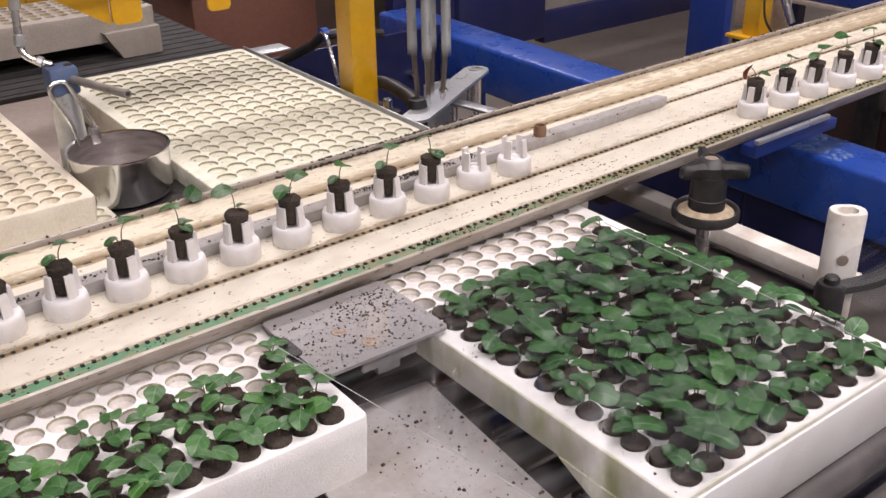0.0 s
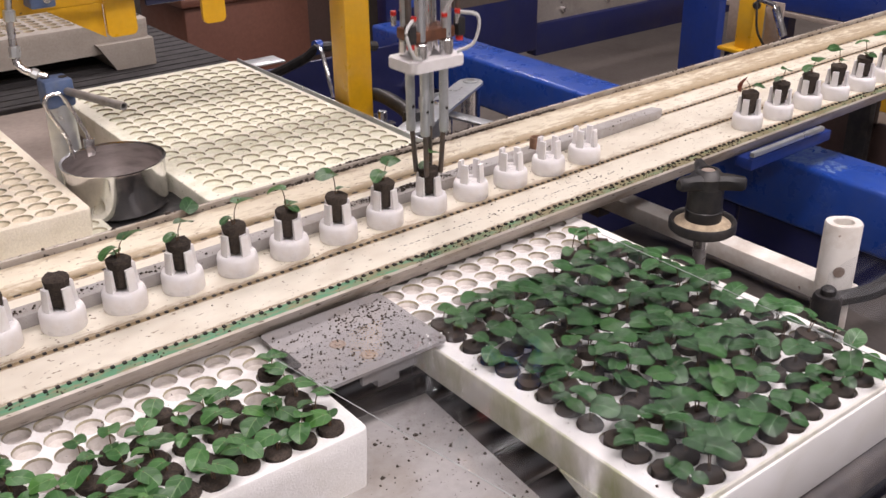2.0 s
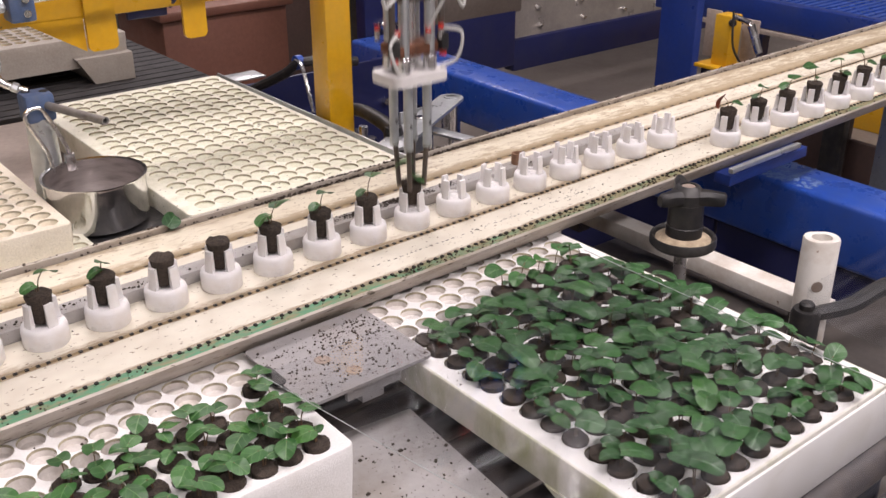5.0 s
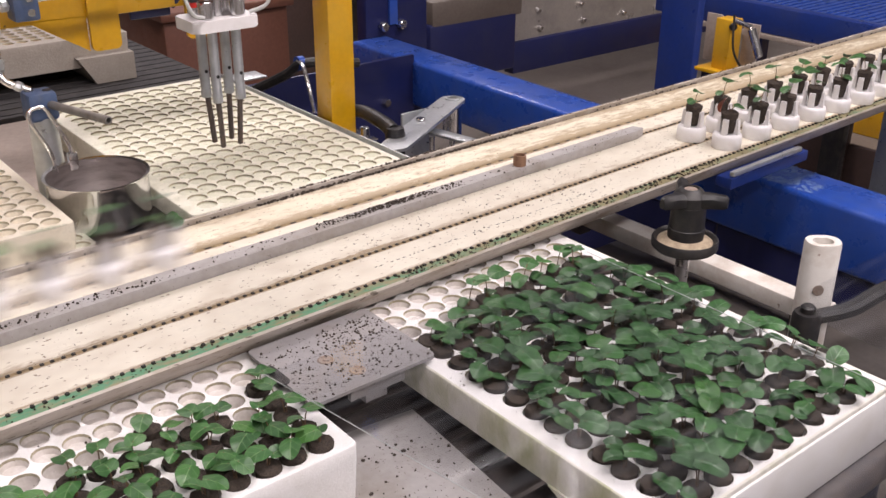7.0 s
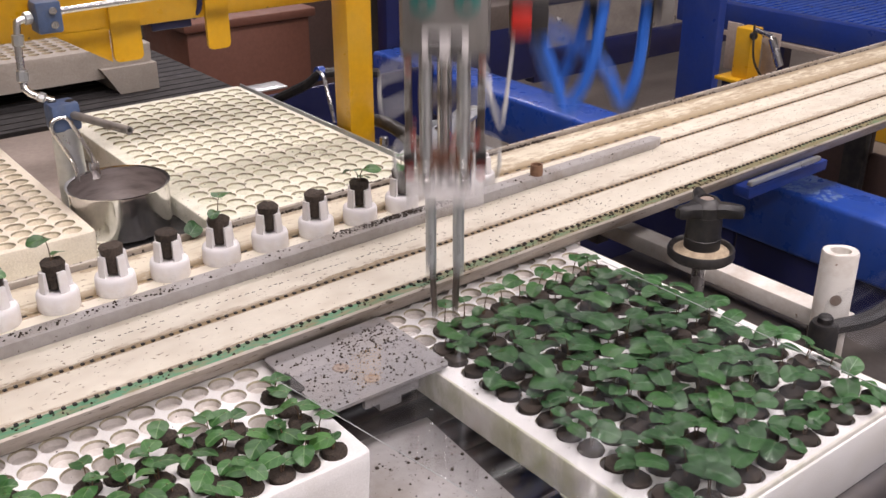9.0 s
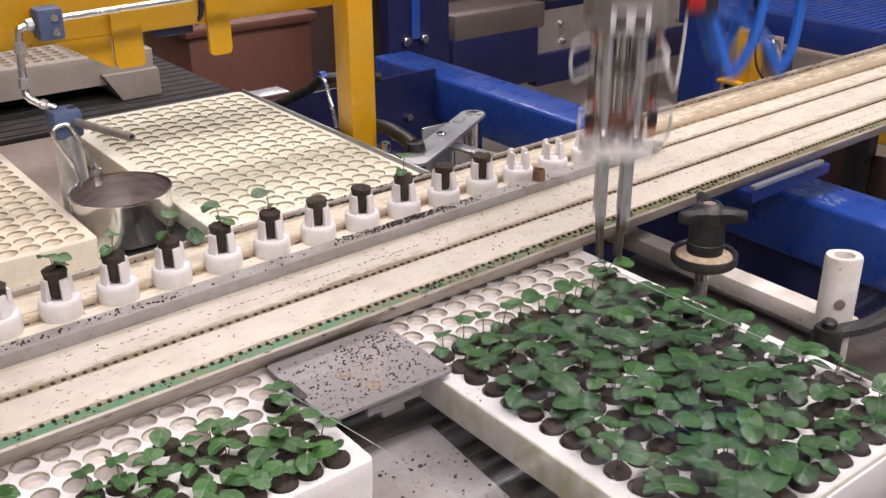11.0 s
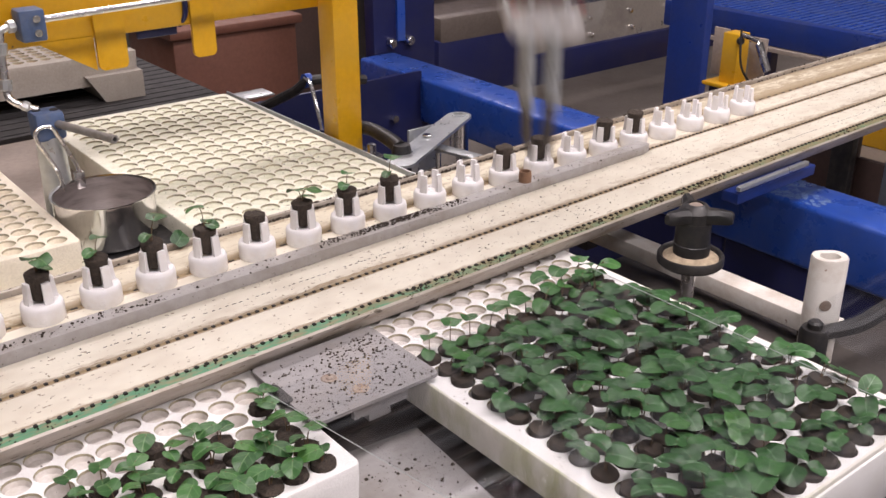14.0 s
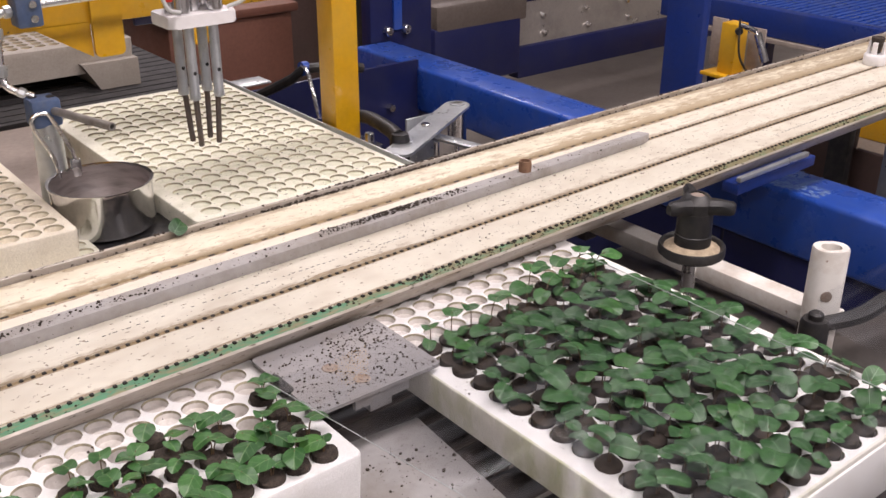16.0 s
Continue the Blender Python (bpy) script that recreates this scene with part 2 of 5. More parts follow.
M["terracotta"] = mat("terracotta_plastic_crate", (0.155, 0.062, 0.040), 0.55, dirt=(0.16, 0.06, 0.04), dirt_amt=0.5, dirt_scale=5, bump=0.05)
M["soil"] = mat("dark_peat", (0.046, 0.035, 0.028), 0.95, dirt=(0.085, 0.062, 0.045), dirt_amt=0.8, dirt_scale=160, grain=0.5, grain_scale=500, bump=1.0, vary=0.3)
M["stem"] = mat("red_green_stem", (0.12, 0.085, 0.04), 0.5, dirt=(0.16, 0.05, 0.05), dirt_amt=0.6, dirt_scale=90, bump=0.1)
M["leaf"] = leaf_mat("seedling_leaf", (0.014, 0.058, 0.018), (0.033, 0.112, 0.031), (0.16, 0.27, 0.16))
M["leaf_light"] = leaf_mat("young_seedling_leaf", (0.020, 0.078, 0.022), (0.042, 0.135, 0.036), (0.15, 0.26, 0.11))
M["leaf_red"] = leaf_mat("red_withered_leaf", (0.15, 0.035, 0.025), (0.22, 0.07, 0.04), (0.3, 0.14, 0.1))
M["floor"] = mat("grey_concrete_floor", (0.33, 0.29, 0.26), 0.6, dirt=(0.20, 0.17, 0.15), dirt_amt=0.6, dirt_scale=2.5, grain=0.08, grain_scale=60, bump=0.15)
M["wall"] = mat("pale_hall_panel", (0.62, 0.62, 0.62), 0.6, dirt=(0.45, 0.45, 0.45), dirt_amt=0.4, dirt_scale=1.5, bump=0.05)
M["roof"] = mat("grey_roof_sheet", (0.40, 0.40, 0.41), 0.7, dirt=(0.30, 0.30, 0.30), dirt_amt=0.5, dirt_scale=1.5, bump=0.05)
M["paint_chip"] = mat("bleached_blue_paint", (0.12, 0.20, 0.42), 0.6, dirt=(0.12, 0.20, 0.42), dirt_amt=0.6, dirt_scale=60, bump=0.2)
M["rail"] = mat("grimy_aluminium_rail", (0.47, 0.43, 0.385), 0.5, 0.25, dirt=(0.25, 0.19, 0.12), dirt_amt=0.85, dirt_scale=24, grain=0.08, bump=0.1, speck=(0.08, 0.06, 0.04), speck_scale=170, speck_cut=0.68, stretch=(0.35, 1, 1))
# dull steel; the dark surroundings mirrored inside the pan are put into its colour
M["pan_inside"] = mat("dull_darkened_steel", (0.60, 0.56, 0.55), 0.40, 1.0, dirt=(0.20, 0.17, 0.16), dirt_amt=0.6, dirt_scale=30, grain=0.08, grain_scale=60, bump=0.05, stretch=(1, 1, 5))
M["sheet_edge"] = mat("cut_plastic_edge", (0.40, 0.43, 0.43), 0.3, grain=0.1, grain_scale=30, bump=0)
M["red"] = mat("red_plastic_ring", (0.55, 0.03, 0.02), 0.4, bump=0.02)
M["hose_clear"] = mat("milky_air_hose", (0.55, 0.55, 0.54), 0.3, grain=0.04, bump=0.02)
M["brown_block"] = mat("brown_oiled_bronze", (0.20, 0.085, 0.05), 0.45, 0.4, dirt=(0.08, 0.05, 0.04), dirt_amt=0.7, dirt_scale=40, bump=0.1)
M["beige"] = mat("beige_sheet_metal", (0.36, 0.30, 0.26), 0.5, 0.1, dirt=(0.25, 0.2, 0.18), dirt_amt=0.4, dirt_scale=3, bump=0.04)
clear = bpy.data.materials.new("scratched_clear_plastic")
clear.use_nodes = True
cn, cl = clear.node_tree.nodes, clear.node_tree.links.new
cn.remove(cn["Principled BSDF"])
see, shine, gl = cn.new("ShaderNodeBsdfTransparent"), cn.new("ShaderNodeBsdfGlossy"), cn.new("ShaderNodeMixShader")
see.inputs["Color"].default_value = (0.985, 0.988, 0.992, 1)
shine.inputs["Roughness"].default_value, gl.inputs[0].default_value = 0.04, 0.045
cl(see.outputs[0], gl.inputs[1])
cl(shine.outputs[0], gl.inputs[2])
# pale diffuse streaks: scratches, plus haze and lamp reflections painted into the sheet
dust = cn.new("ShaderNodeBsdfDiffuse")
dust.inputs["Color"].default_value = (0.62, 0.66, 0.72, 1)
cco, cmp, cnz = cn.new("ShaderNodeTexCoord"), cn.new("ShaderNodeMapping"), cn.new("ShaderNodeTexNoise")
cmp.inputs["Scale"].default_value = (1.6, 20.0, 1.0)
cmp.inputs["Rotation"].default_value = (0, 0, radians(-14))
cnz.inputs["Scale"].default_value, cnz.inputs["Detail"].default_value = 2.2, 3.0
crp = ramp(clear.node_tree, [(0.46, (0.0,) * 3), (0.76, (0.026,) * 3)])
cmix = cn.new("ShaderNodeMixShader")
cl(cco.outputs["Object"], cmp.inputs[0])
cl(cmp.outputs[0], cnz.inputs["Vector"])
cl(cnz.outputs["Fac"], crp.inputs[0])
cl(crp.outputs[0], cmix.inputs[0])
cl(gl.outputs[0], cmix.inputs[1])
cl(dust.outputs[0], cmix.inputs[2])
cl(cmix.outputs[0], cn["Material Output"].inputs[0])
M["clear"] = clear
lamp_m = bpy.data.materials.new("lamp_tube")
lamp_m.use_nodes = True
lamp_m.node_tree.nodes["Principled BSDF"].inputs["Emission Color"].default_value = (1.0, 0.97, 0.92, 1)
lamp_m.node_tree.nodes["Principled BSDF"].inputs["Emission Strength"].default_value = 6.0
M["lamp"] = lamp_m
M["cast"] = mat("oily_cast_metal", (0.30, 0.29, 0.28), 0.45, 0.5, dirt=(0.12, 0.10, 0.09), dirt_amt=0.7, dirt_scale=25, grain=0.08, bump=0.08)
M["teal"] = mat("teal_cap_plastic", (0.02, 0.22, 0.20), 0.4, dirt=(0.05, 0.12, 0.11), dirt_amt=0.4, dirt_scale=60, bump=0.03)
M["brass"] = mat("worn_brass_metal", (0.52, 0.44, 0.33), 0.35, 0.8, dirt=(0.25, 0.20, 0.14), dirt_amt=0.5, dirt_scale=30, bump=0.05)
M["eps_cell"] = mat("algae_tinted_foam_cell", (0.70, 0.70, 0.57), 0.8, dirt=(0.42, 0.44, 0.25), dirt_amt=0.5, dirt_scale=34, grain=0.08, grain_scale=300, bump=0.4, speck=(0.06, 0.055, 0.03), speck_scale=120, speck_cut=0.70)
# stained cell foam, base toned below the tray top for the shade in the holes
M["eps_inner"] = mat("shaded_stained_foam_cell", (0.70, 0.665, 0.64), 0.85, dirt=(0.42, 0.37, 0.31), dirt_amt=0.6, dirt_scale=40, grain=0.06, grain_scale=300, bump=0.3)
M["eps_rim"] = mat("soil_stained_foam_rim", (0.43, 0.39, 0.28), 0.85, dirt=(0.09, 0.07, 0.05), dirt_amt=1.0, dirt_scale=42, grain=0.1, grain_scale=300, bump=0.4)
M["door_brown"] = mat("dark_brown_enamel", (0.075, 0.045, 0.038), 0.5, dirt=(0.05, 0.04, 0.035), dirt_amt=0.5, dirt_scale=5, bump=0.05)
# brown grey of a reflection, painted as the end cover's own colour
M["reflection_brown"] = mat("brown_reflection_sheet", (0.14, 0.115, 0.10), 0.5, 0.2, dirt=(0.09, 0.07, 0.06), dirt_amt=0.5, dirt_scale=6, bump=0.05)
M["old_screw"] = mat("dull_rusted_screw", (0.34, 0.28, 0.24), 0.7, 0.3, dirt=(0.24, 0.15, 0.10), dirt_amt=0.7, dirt_scale=120, bump=0.4)


# ---- mesh helpers ----
def ebox(bm, c, s, rot=None, bevel=0.0, seg=2):
    r = bmesh.ops.create_cube(bm, size=1.0)
    vs = r["verts"]
    m = Matrix.Translation(c) @ (rot or Matrix.Identity(4)) @ Matrix.Diagonal((*s, 1))
    bmesh.ops.transform(bm, matrix=m, verts=vs)
    if bevel:
        es = list({e for v in vs for e in v.link_edges})
        bmesh.ops.bevel(bm, geom=es, offset=bevel, segments=seg, affect="EDGES", profile=0.5)
    return bm


def lathe(bm, profile, segs=20, m=None):
    """Turns (radius, height) pairs about z; a radius of 0 closes the end."""
    m = m or Matrix.Identity(4)
    rings = []
    for r, z in profile:
        if r <= 1e-6:
            rings.append([bm.verts.new(m @ Vector((0, 0, z)))])
        else:
            rings.append([bm.verts.new(m @ Vector((r * math.cos(2 * math.pi * k / segs), r * math.sin(2 * math.pi * k / segs), z))) for k in range(segs)])
    for a, b in zip(rings, rings[1:]):
        for k in range(segs):
            j = (k + 1) % segs
            if len(a) == 1 and len(b) > 1:
                bm.faces.new((a[0], b[j], b[k]))
            elif len(b) == 1 and len(a) > 1:
                bm.faces.new((a[k], a[j], b[0]))
            elif len(a) > 1:
                bm.faces.new((a[k], a[j], b[j], b[k]))
    return bm


def cyl(bm, a, b, r, segs=16, r2=None, bev=0.0):
    a, b = Vector(a), Vector(b)
    h = (b - a).length
    m = Matrix.Translation(a) @ (b - a).to_track_quat("Z", "Y").to_matrix().to_4x4()
    r2 = r if r2 is None else r2
    if bev:
        return lathe(bm, [(0, 0), (r - bev, 0), (r, bev), (r2, h - bev), (r2 - bev, h), (0, h)], segs, m)
    return lathe(bm, [(0, 0), (r, 0), (r2, h), (0, h)], segs, m)


def sweep(bm, pts, r, segs=8, r_end=None):
    pts = [Vector(p) for p in pts]
    rings = []
    n = len(pts)
    up = Vector((0.13, 0.31, 0.94))
    for i, p in enumerate(pts):
        d = (pts[min(i + 1, n - 1)] - pts[max(i - 1, 0)]).normalized()
        x = d.cross(up)
        x = x.normalized() if x.length > 1e-4 else Vector((1, 0, 0))
        y = d.cross(x)
        rr = r if r_end is None else r + (r_end - r) * i / (n - 1)
        rings.append([bm.verts.new(p + rr * (x * math.cos(2 * math.pi * k / segs) + y * math.sin(2 * math.pi * k / segs))) for k in range(segs)])
    for a, b in zip(rings, rings[1:]):
        for k in range(segs):
            bm.faces.new((a[k], b[k], b[(k + 1) % segs], a[(k + 1) % segs]))
    bm.faces.new(rings[0])
    bm.faces.new(rings[-1][::-1])
    return bm


def arc(pts, n=14):
    """A smooth line through a few points."""
    pts = [Vector(p) for p in pts]
    q = [pts[0] * 2 - pts[1]] + pts + [pts[-1] * 2 - pts[-2]]
    out = []
    for i in range(1, len(q) - 2):
        for k in range(n):
            t = k / n
            out.append(0.5 * (2 * q[i] + (q[i + 1] - q[i - 1]) * t + (2 * q[i - 1] - 5 * q[i] + 4 * q[i + 1] - q[i + 2]) * t * t
                              + (3 * q[i] - q[i - 1] - 3 * q[i + 1] + q[i + 2]) * t ** 3))
    return out + [pts[-1]]


def prism(bm, outline, z0, z1):
    """A plate with the outline (x, y) between two heights."""
    lo = [bm.verts.new((x, y, z0)) for x, y in outline]
    hi = [bm.verts.new((x, y, z1)) for x, y in outline]
    bm.faces.new(hi)
    bm.faces.new(lo[::-1])
    n = len(lo)
    for k in range(n):
        bm.faces.new((lo[k], lo[(k + 1) % n], hi[(k + 1) % n], hi[k]))
    return bm


def rounded(x0, y0, x1, y1, r, n=5):
    out = []
    for cx, cy, a in ((x1 - r, y1 - r, 0), (x0 + r, y1 - r, 90), (x0 + r, y0 + r, 180), (x1 - r, y0 + r, 270)):
        out += [(cx + r * math.cos(radians(a + 90 * k / n)), cy + r * math.sin(radians(a + 90 * k / n))) for k in range(n + 1)]
    return out


def finish(name, bm, material, smooth=35):
    me = bpy.data.meshes.new(name)
    bmesh.ops.recalc_face_normals(bm, faces=bm.faces)
    bm.to_mesh(me)
    bm.free()
    me.materials.append(material)
    if smooth:
        me.shade_smooth()
        me.set_sharp_from_angle(angle=radians(smooth))
    return me


def part(name, bm, material, parent, label="", m=None, smooth=35):
    ob = new(name, bm if isinstance(bm, bpy.types.Mesh) else finish(name, bm, material, smooth))
    ob.parent = parent
    if m is not None:
        ob.matrix_basis = m
    return tagged(ob, label) if label else ob


def thing(name, label, category, m=None, group="", kind=""):
    ob = new(name)
    ob.empty_display_size = 0.02
    if m is not None:
        ob.matrix_basis = m
    return tagged(ob, label, category, group, kind)


def solid(name, bm, material, label, category="", kind="", group="", smooth=35):
    return tagged(new(name, finish(name, bm, material, smooth)), label, category, group, kind)


B = bmesh.new

# ---- hall ----
solid("floor", ebox(B(), (1, 1, -0.05), (16, 16, 0.1)), M["floor"], "grey brown concrete floor of the hall", kind="structure")
# unseen walls and ceiling, added to close the hall and set the bounced light
for nm, c, s in (("wall_north", (1, 9.1, 2.1), (16.4, 0.2, 4.2)), ("wall_south", (1, -7.1, 2.1), (16.4, 0.2, 4.2)),
                 ("wall_east", (9.1, 1, 2.1), (0.2, 16, 4.2)), ("wall_west", (-7.1, 1, 2.1), (0.2, 16, 4.2))):
    solid(nm, ebox(B(), c, s), M["wall"], "assumed pale panelled hall wall", kind="structure")
solid("ceiling", ebox(B(), (1, 1, CEIL + 0.1), (16.4, 16.4, 0.2)), M["roof"], "assumed grey hall ceiling", kind="structure")
# unseen strip lights at guessed places; the southern row brightens south-facing sides
for i, (lx, ly) in enumerate(((-1.2, -3.4), (1.3, -3.4), (-0.4, -1.0), (2.1, -1.0), (0.6, 2.2), (3.3, 5.2))):
    lum = thing("ceiling_light", "assumed white fluorescent strip light under the ceiling", "ceiling light", pose(lx, ly, CEIL - 0.25), "hall lights")
    part("housing", ebox(B(), (0, 0, 0.07), (2.0, 0.32, 0.06), bevel=0.01), M["wall"], lum)
    for hx in (-0.7, 0.7):
        part("hanger", ebox(B(), (hx, 0, 0.175), (0.02, 0.02, 0.15)), M["zinc"], lum)
    part("diffuser", ebox(B(), (0, 0, 0.02), (1.96, 0.28, 0.03), bevel=0.008), M["lamp"], lum)
    ld = bpy.data.lights.new("strip_light", "AREA")
    ld.shape, ld.size, ld.size_y, ld.energy, ld.color = "RECTANGLE", 1.9, 0.5, LAMP_W, (1.0, 0.965, 0.91)
    lo = new("strip_light", ld)
    lo.matrix_basis = pose(lx, ly, CEIL - 0.28)

# ---- belt conveyor ----
X0, X1 = -2.7, 4.3
# the whole conveyor stands slightly askew to the trays
CR = Matrix.Translation((-0.35, 0.13, 0)) @ Matrix.Rotation(radians(1.25), 4, "Z") @ Matrix.Translation((0.35, -0.13, 0))
conv = thing("belt_conveyor", "four-lane conveyor with cream plastic belts and aluminium side rails", "conveyor", CR)
XM, XL = (X0 + X1) / 2, X1 - X0
part("bed", ebox(B(), (XM, 0.172, 0.912), (XL, 0.300, 0.016)), M["alu"], conv, "aluminium conveyor bed")
LANES = [(0.0190, 0.0875), (0.0955, 0.1835), (0.1915, 0.2455)]
for i, (a, b) in enumerate(LANES):
    part("belt", ebox(B(), (XM, (a + b) / 2, BELT - 0.004), (XL, b - a, 0.008), bevel=0.0015, seg=1),
         M["belt"], conv, "cream plastic belt with brown stains")
part("belt", ebox(B(), (XM, 0.2900, BELT - 0.003), (XL, 0.0730, 0.016), bevel=0.005, seg=3), M["belt_worn"], conv, "thick yellowed belt with rounded edges")
bm = B()
prof = [(-0.0095, 0.932), (-0.0055, 0.933), (-0.002, 0.931), (0.0165, 0.9045), (0.0145, 0.9025), (0.0115, 0.9030), (-0.0090, 0.9285)]
ends = [[bm.verts.new((x, y, z)) for y, z in prof] for x in (X0, X1)]
for k in range(len(prof)):
    q = (k + 1) % len(prof)
    bm.faces.new((ends[0][k], ends[0][q], ends[1][q], ends[1][k]))
bm.faces.new(ends[0])
bm.faces.new(ends[1][::-1])
part("front_rail", bm, M["rail"], conv, "dirty aluminium side rail")
part("back_rail", ebox(B(), (XM, 0.3325, 0.925), (XL, 0.006, 0.034), bevel=0.001, seg=1), M["rail"], conv, "dirty aluminium side rail")
for y, w in ((0.0915, 0.0079), (0.1875, 0.0079), (0.2495, 0.0078)):
    part("belt_joint", ebox(B(), (XM, y, BELT - 0.0050), (XL, w, 0.008)), M["seam"], conv, "dirt-filled joint between belts")
part("drive_belt", ebox(B(), (XM, 0.0088, BELT - 0.0030), (XL, 0.0198, 0.003)), M["green"], conv, "green drive belt caked with soil")
for y, x, dz, pitch in ((0.0912, -0.75, 0.0012, 0.0122), (0.0165, -0.75, 0.0012, 0.0122), (0.1872, 0.745, 0.0012, 0.0122), (0.2490, -0.75, 0.0022, 0.0280)):
    bm = B()
    while x < 2.2:
        ebox(bm, (x + random.uniform(-0.0008, 0.0008), y, BELT - dz), (pitch * 0.33, 0.0040, 0.0040))
        x += pitch
    tagged(part("drive_teeth", bm, M["black_tooth"], conv, "row of small black drive teeth", smooth=0), kind="stuff")
part("guide_bracket", ebox(B(), (0.83, -0.032, 0.921), (0.21, 0.010, 0.009), bevel=0.002), M["zinc"], conv)
part("bracket_foot", ebox(B(), (0.85, -0.014, 0.900), (0.24, 0.034, 0.020), bevel=0.003), M["blue_mid"], conv, "blue bracket under the side rail")
bm = B()
DIV_TOP = BELT + 0.0165
prism(bm, [(X0, 0.1560), (-0.5, 0.1580), (0.725, 0.1720), (0.746, 0.1780), (0.738, 0.1975), (-0.5, 0.1850), (X0, 0.1830)], BELT + 0.0005, DIV_TOP)
bmesh.ops.bevel(bm, geom=bm.edges[:], offset=0.0010, segments=1, affect="EDGES")
part("lane_divider", bm, M["dusty_sheet"], conv, "dull aluminium bar between the lanes, dusted with soil")
for x in (-2.2, -0.9, 1.45, 2.8, 4.0):
    for y in (0.03, 0.32):
        part("leg", ebox(B(), (x, y, 0.452), (0.05, 0.05, 0.904)), M["zinc"], conv)


# ---- plug trays ----
def tray_mesh(nx, ny, mx0, mx1, my0, my1, pitch, rad, height, depth, mt, skirt_mt=None, cell_mt=None, shallow_rows=0, shallow=0.008):
    """Foam tray, first hole at the origin, holes towards +x and -y, top at z 0."""
    bm = B()
    N = 16
    xs0, ys0 = -pitch / 2, pitch / 2
    for i in range(nx):
        for j in range(ny):
            cx, cy = i * pitch, -j * pitch
            jr = rad * (1 + random.uniform(-0.02, 0.02))
            sq, top, mid, rim, low = [], [], [], [], []
            dp = shallow if j < shallow_rows else depth
            for k in range(N):
                a = 2 * math.pi * k / N
                ca, sa = math.cos(a), math.sin(a)
                f = (pitch / 2) / max(abs(ca), abs(sa))
                sq.append(bm.verts.new((cx + ca * f, cy + sa * f, 0)))
                top.append(bm.verts.new((cx + jr * 1.03 * ca, cy + jr * 1.03 * sa, 0)))
                mid.append(bm.verts.new((cx + jr * ca, cy + jr * sa, -0.0012)))
                rim.append(bm.verts.new((cx + jr * 0.99 * ca, cy + jr * 0.99 * sa, -0.0030)))
                low.append(bm.verts.new((cx + jr * 0.90 * ca, cy + jr * 0.90 * sa, -dp)))
            for k in range(N):
                q = (k + 1) % N
                bm.faces.new((sq[k], sq[q], top[q], top[k]))
                bm.faces.new((top[k], top[q], mid[q], mid[k])).material_index = 2
                bm.faces.new((mid[k], mid[q], rim[q], rim[k])).material_index = 2
                bm.faces.new((rim[k], rim[q], low[q], low[k])).material_index = 1
            bm.faces.new(low).material_index = 1
    gx0, gx1, gy0, gy1 = xs0, xs0 + nx * pitch, ys0 - ny * pitch, ys0
    ox0, ox1, oy0, oy1 = gx0 - mx0, gx1 + mx1, gy0 - my0, gy1 + my1
    ins = rounded(ox0 + 0.003, oy0 + 0.003, ox1 - 0.003, oy1 - 0.003, 0.006)
    # corner squares of each cell are left open by the ring, so a sheet closes them just beneath
    v = [bm.verts.new((x, y, 0)) for x, y in ((gx0, gy0), (gx1, gy0), (gx1, gy1), (gx0, gy1))]
    fr = [bm.verts.new((x, y, 0)) for x, y in ins]
    n = len(fr)
    per = n // 4
    corner = [2, 3, 0, 1]
    # margins: fans from the grid's corners to the rim
    order = [v[2], v[3], v[0], v[1]]
    for c in range(4):
        g0, g1 = order[c], order[(c + 1) % 4]
        for k in range(per - 1):
            bm.faces.new((g0, fr[c * per + k], fr[c * per + k + 1]))
        bm.faces.new((g0, fr[c * per + per - 1], fr[((c + 1) * per) % n], g1))
    sk = B()
    loops = [[sk.verts.new(v.co) for v in fr]]
    for d, z in ((0.0022, -0.0008), (0.003, -0.003), (0.003, -0.02), (0.0, -height)):
        loops.append([sk.verts.new((x, y, z)) for x, y in rounded(ox0 + 0.003 - d, oy0 + 0.003 - d, ox1 - 0.003 + d, oy1 - 0.003 + d, 0.006 + d)])
    for a, b in zip(loops, loops[1:]):
        for k in range(n):
            sk.faces.new((a[k], a[(k + 1) % n], b[(k + 1) % n], b[k]))
    sk.faces.new(loops[-1])
    bmesh.ops.remove_doubles(bm, verts=bm.verts, dist=1e-5)
    bmesh.ops.recalc_face_normals(bm, faces=bm.faces)
    me = bpy.data.meshes.new("cell_sheet")
    bmesh.ops.recalc_face_normals(sk, faces=sk.faces)
    bm.to_mesh(me)
    bm.free()
    me.materials.append(mt)
    me.materials.append(cell_mt or mt)
    me.materials.append(M["eps_rim"])
    me.shade_smooth()
    me.set_sharp_from_angle(angle=radians(30))
    return me, finish("skirt", sk, skirt_mt or mt, 30)


def tray_parts(owner, *args, **kw):
    top, side = tray_mesh(*args, **kw)
    part("cell_sheet", top, None, owner)
    part("skirt", side, None, owner)


RAD = 0.0143
tray_right = thing("plug_tray", "white foam plug tray full of green seedlings beside the conveyor", "plug tray", pose(0, 0.096, TRAY), "foam trays")
tray_parts(tray_right, 11, 19, 0.019, 0.024, 0.006, 0.006, P, RAD, 0.046, 0.036, M["eps"], M["eps_green"], M["eps_inner"], 5, 0.009)
ft = B()
side = [(-0.440, -0.0455), (-0.515, -0.078), (-0.597, -0.078), (-0.597, -0.0455)]
fa, fb = [[ft.verts.new((x, y, z)) for y, z in side] for x in (-0.0345, -0.0145)]
for k in range(4):
    ft.faces.new((fa[k], fa[(k + 1) % 4], fb[(k + 1) % 4], fb[k]))
ft.faces.new(fa[::-1])
ft.faces.new(fb)
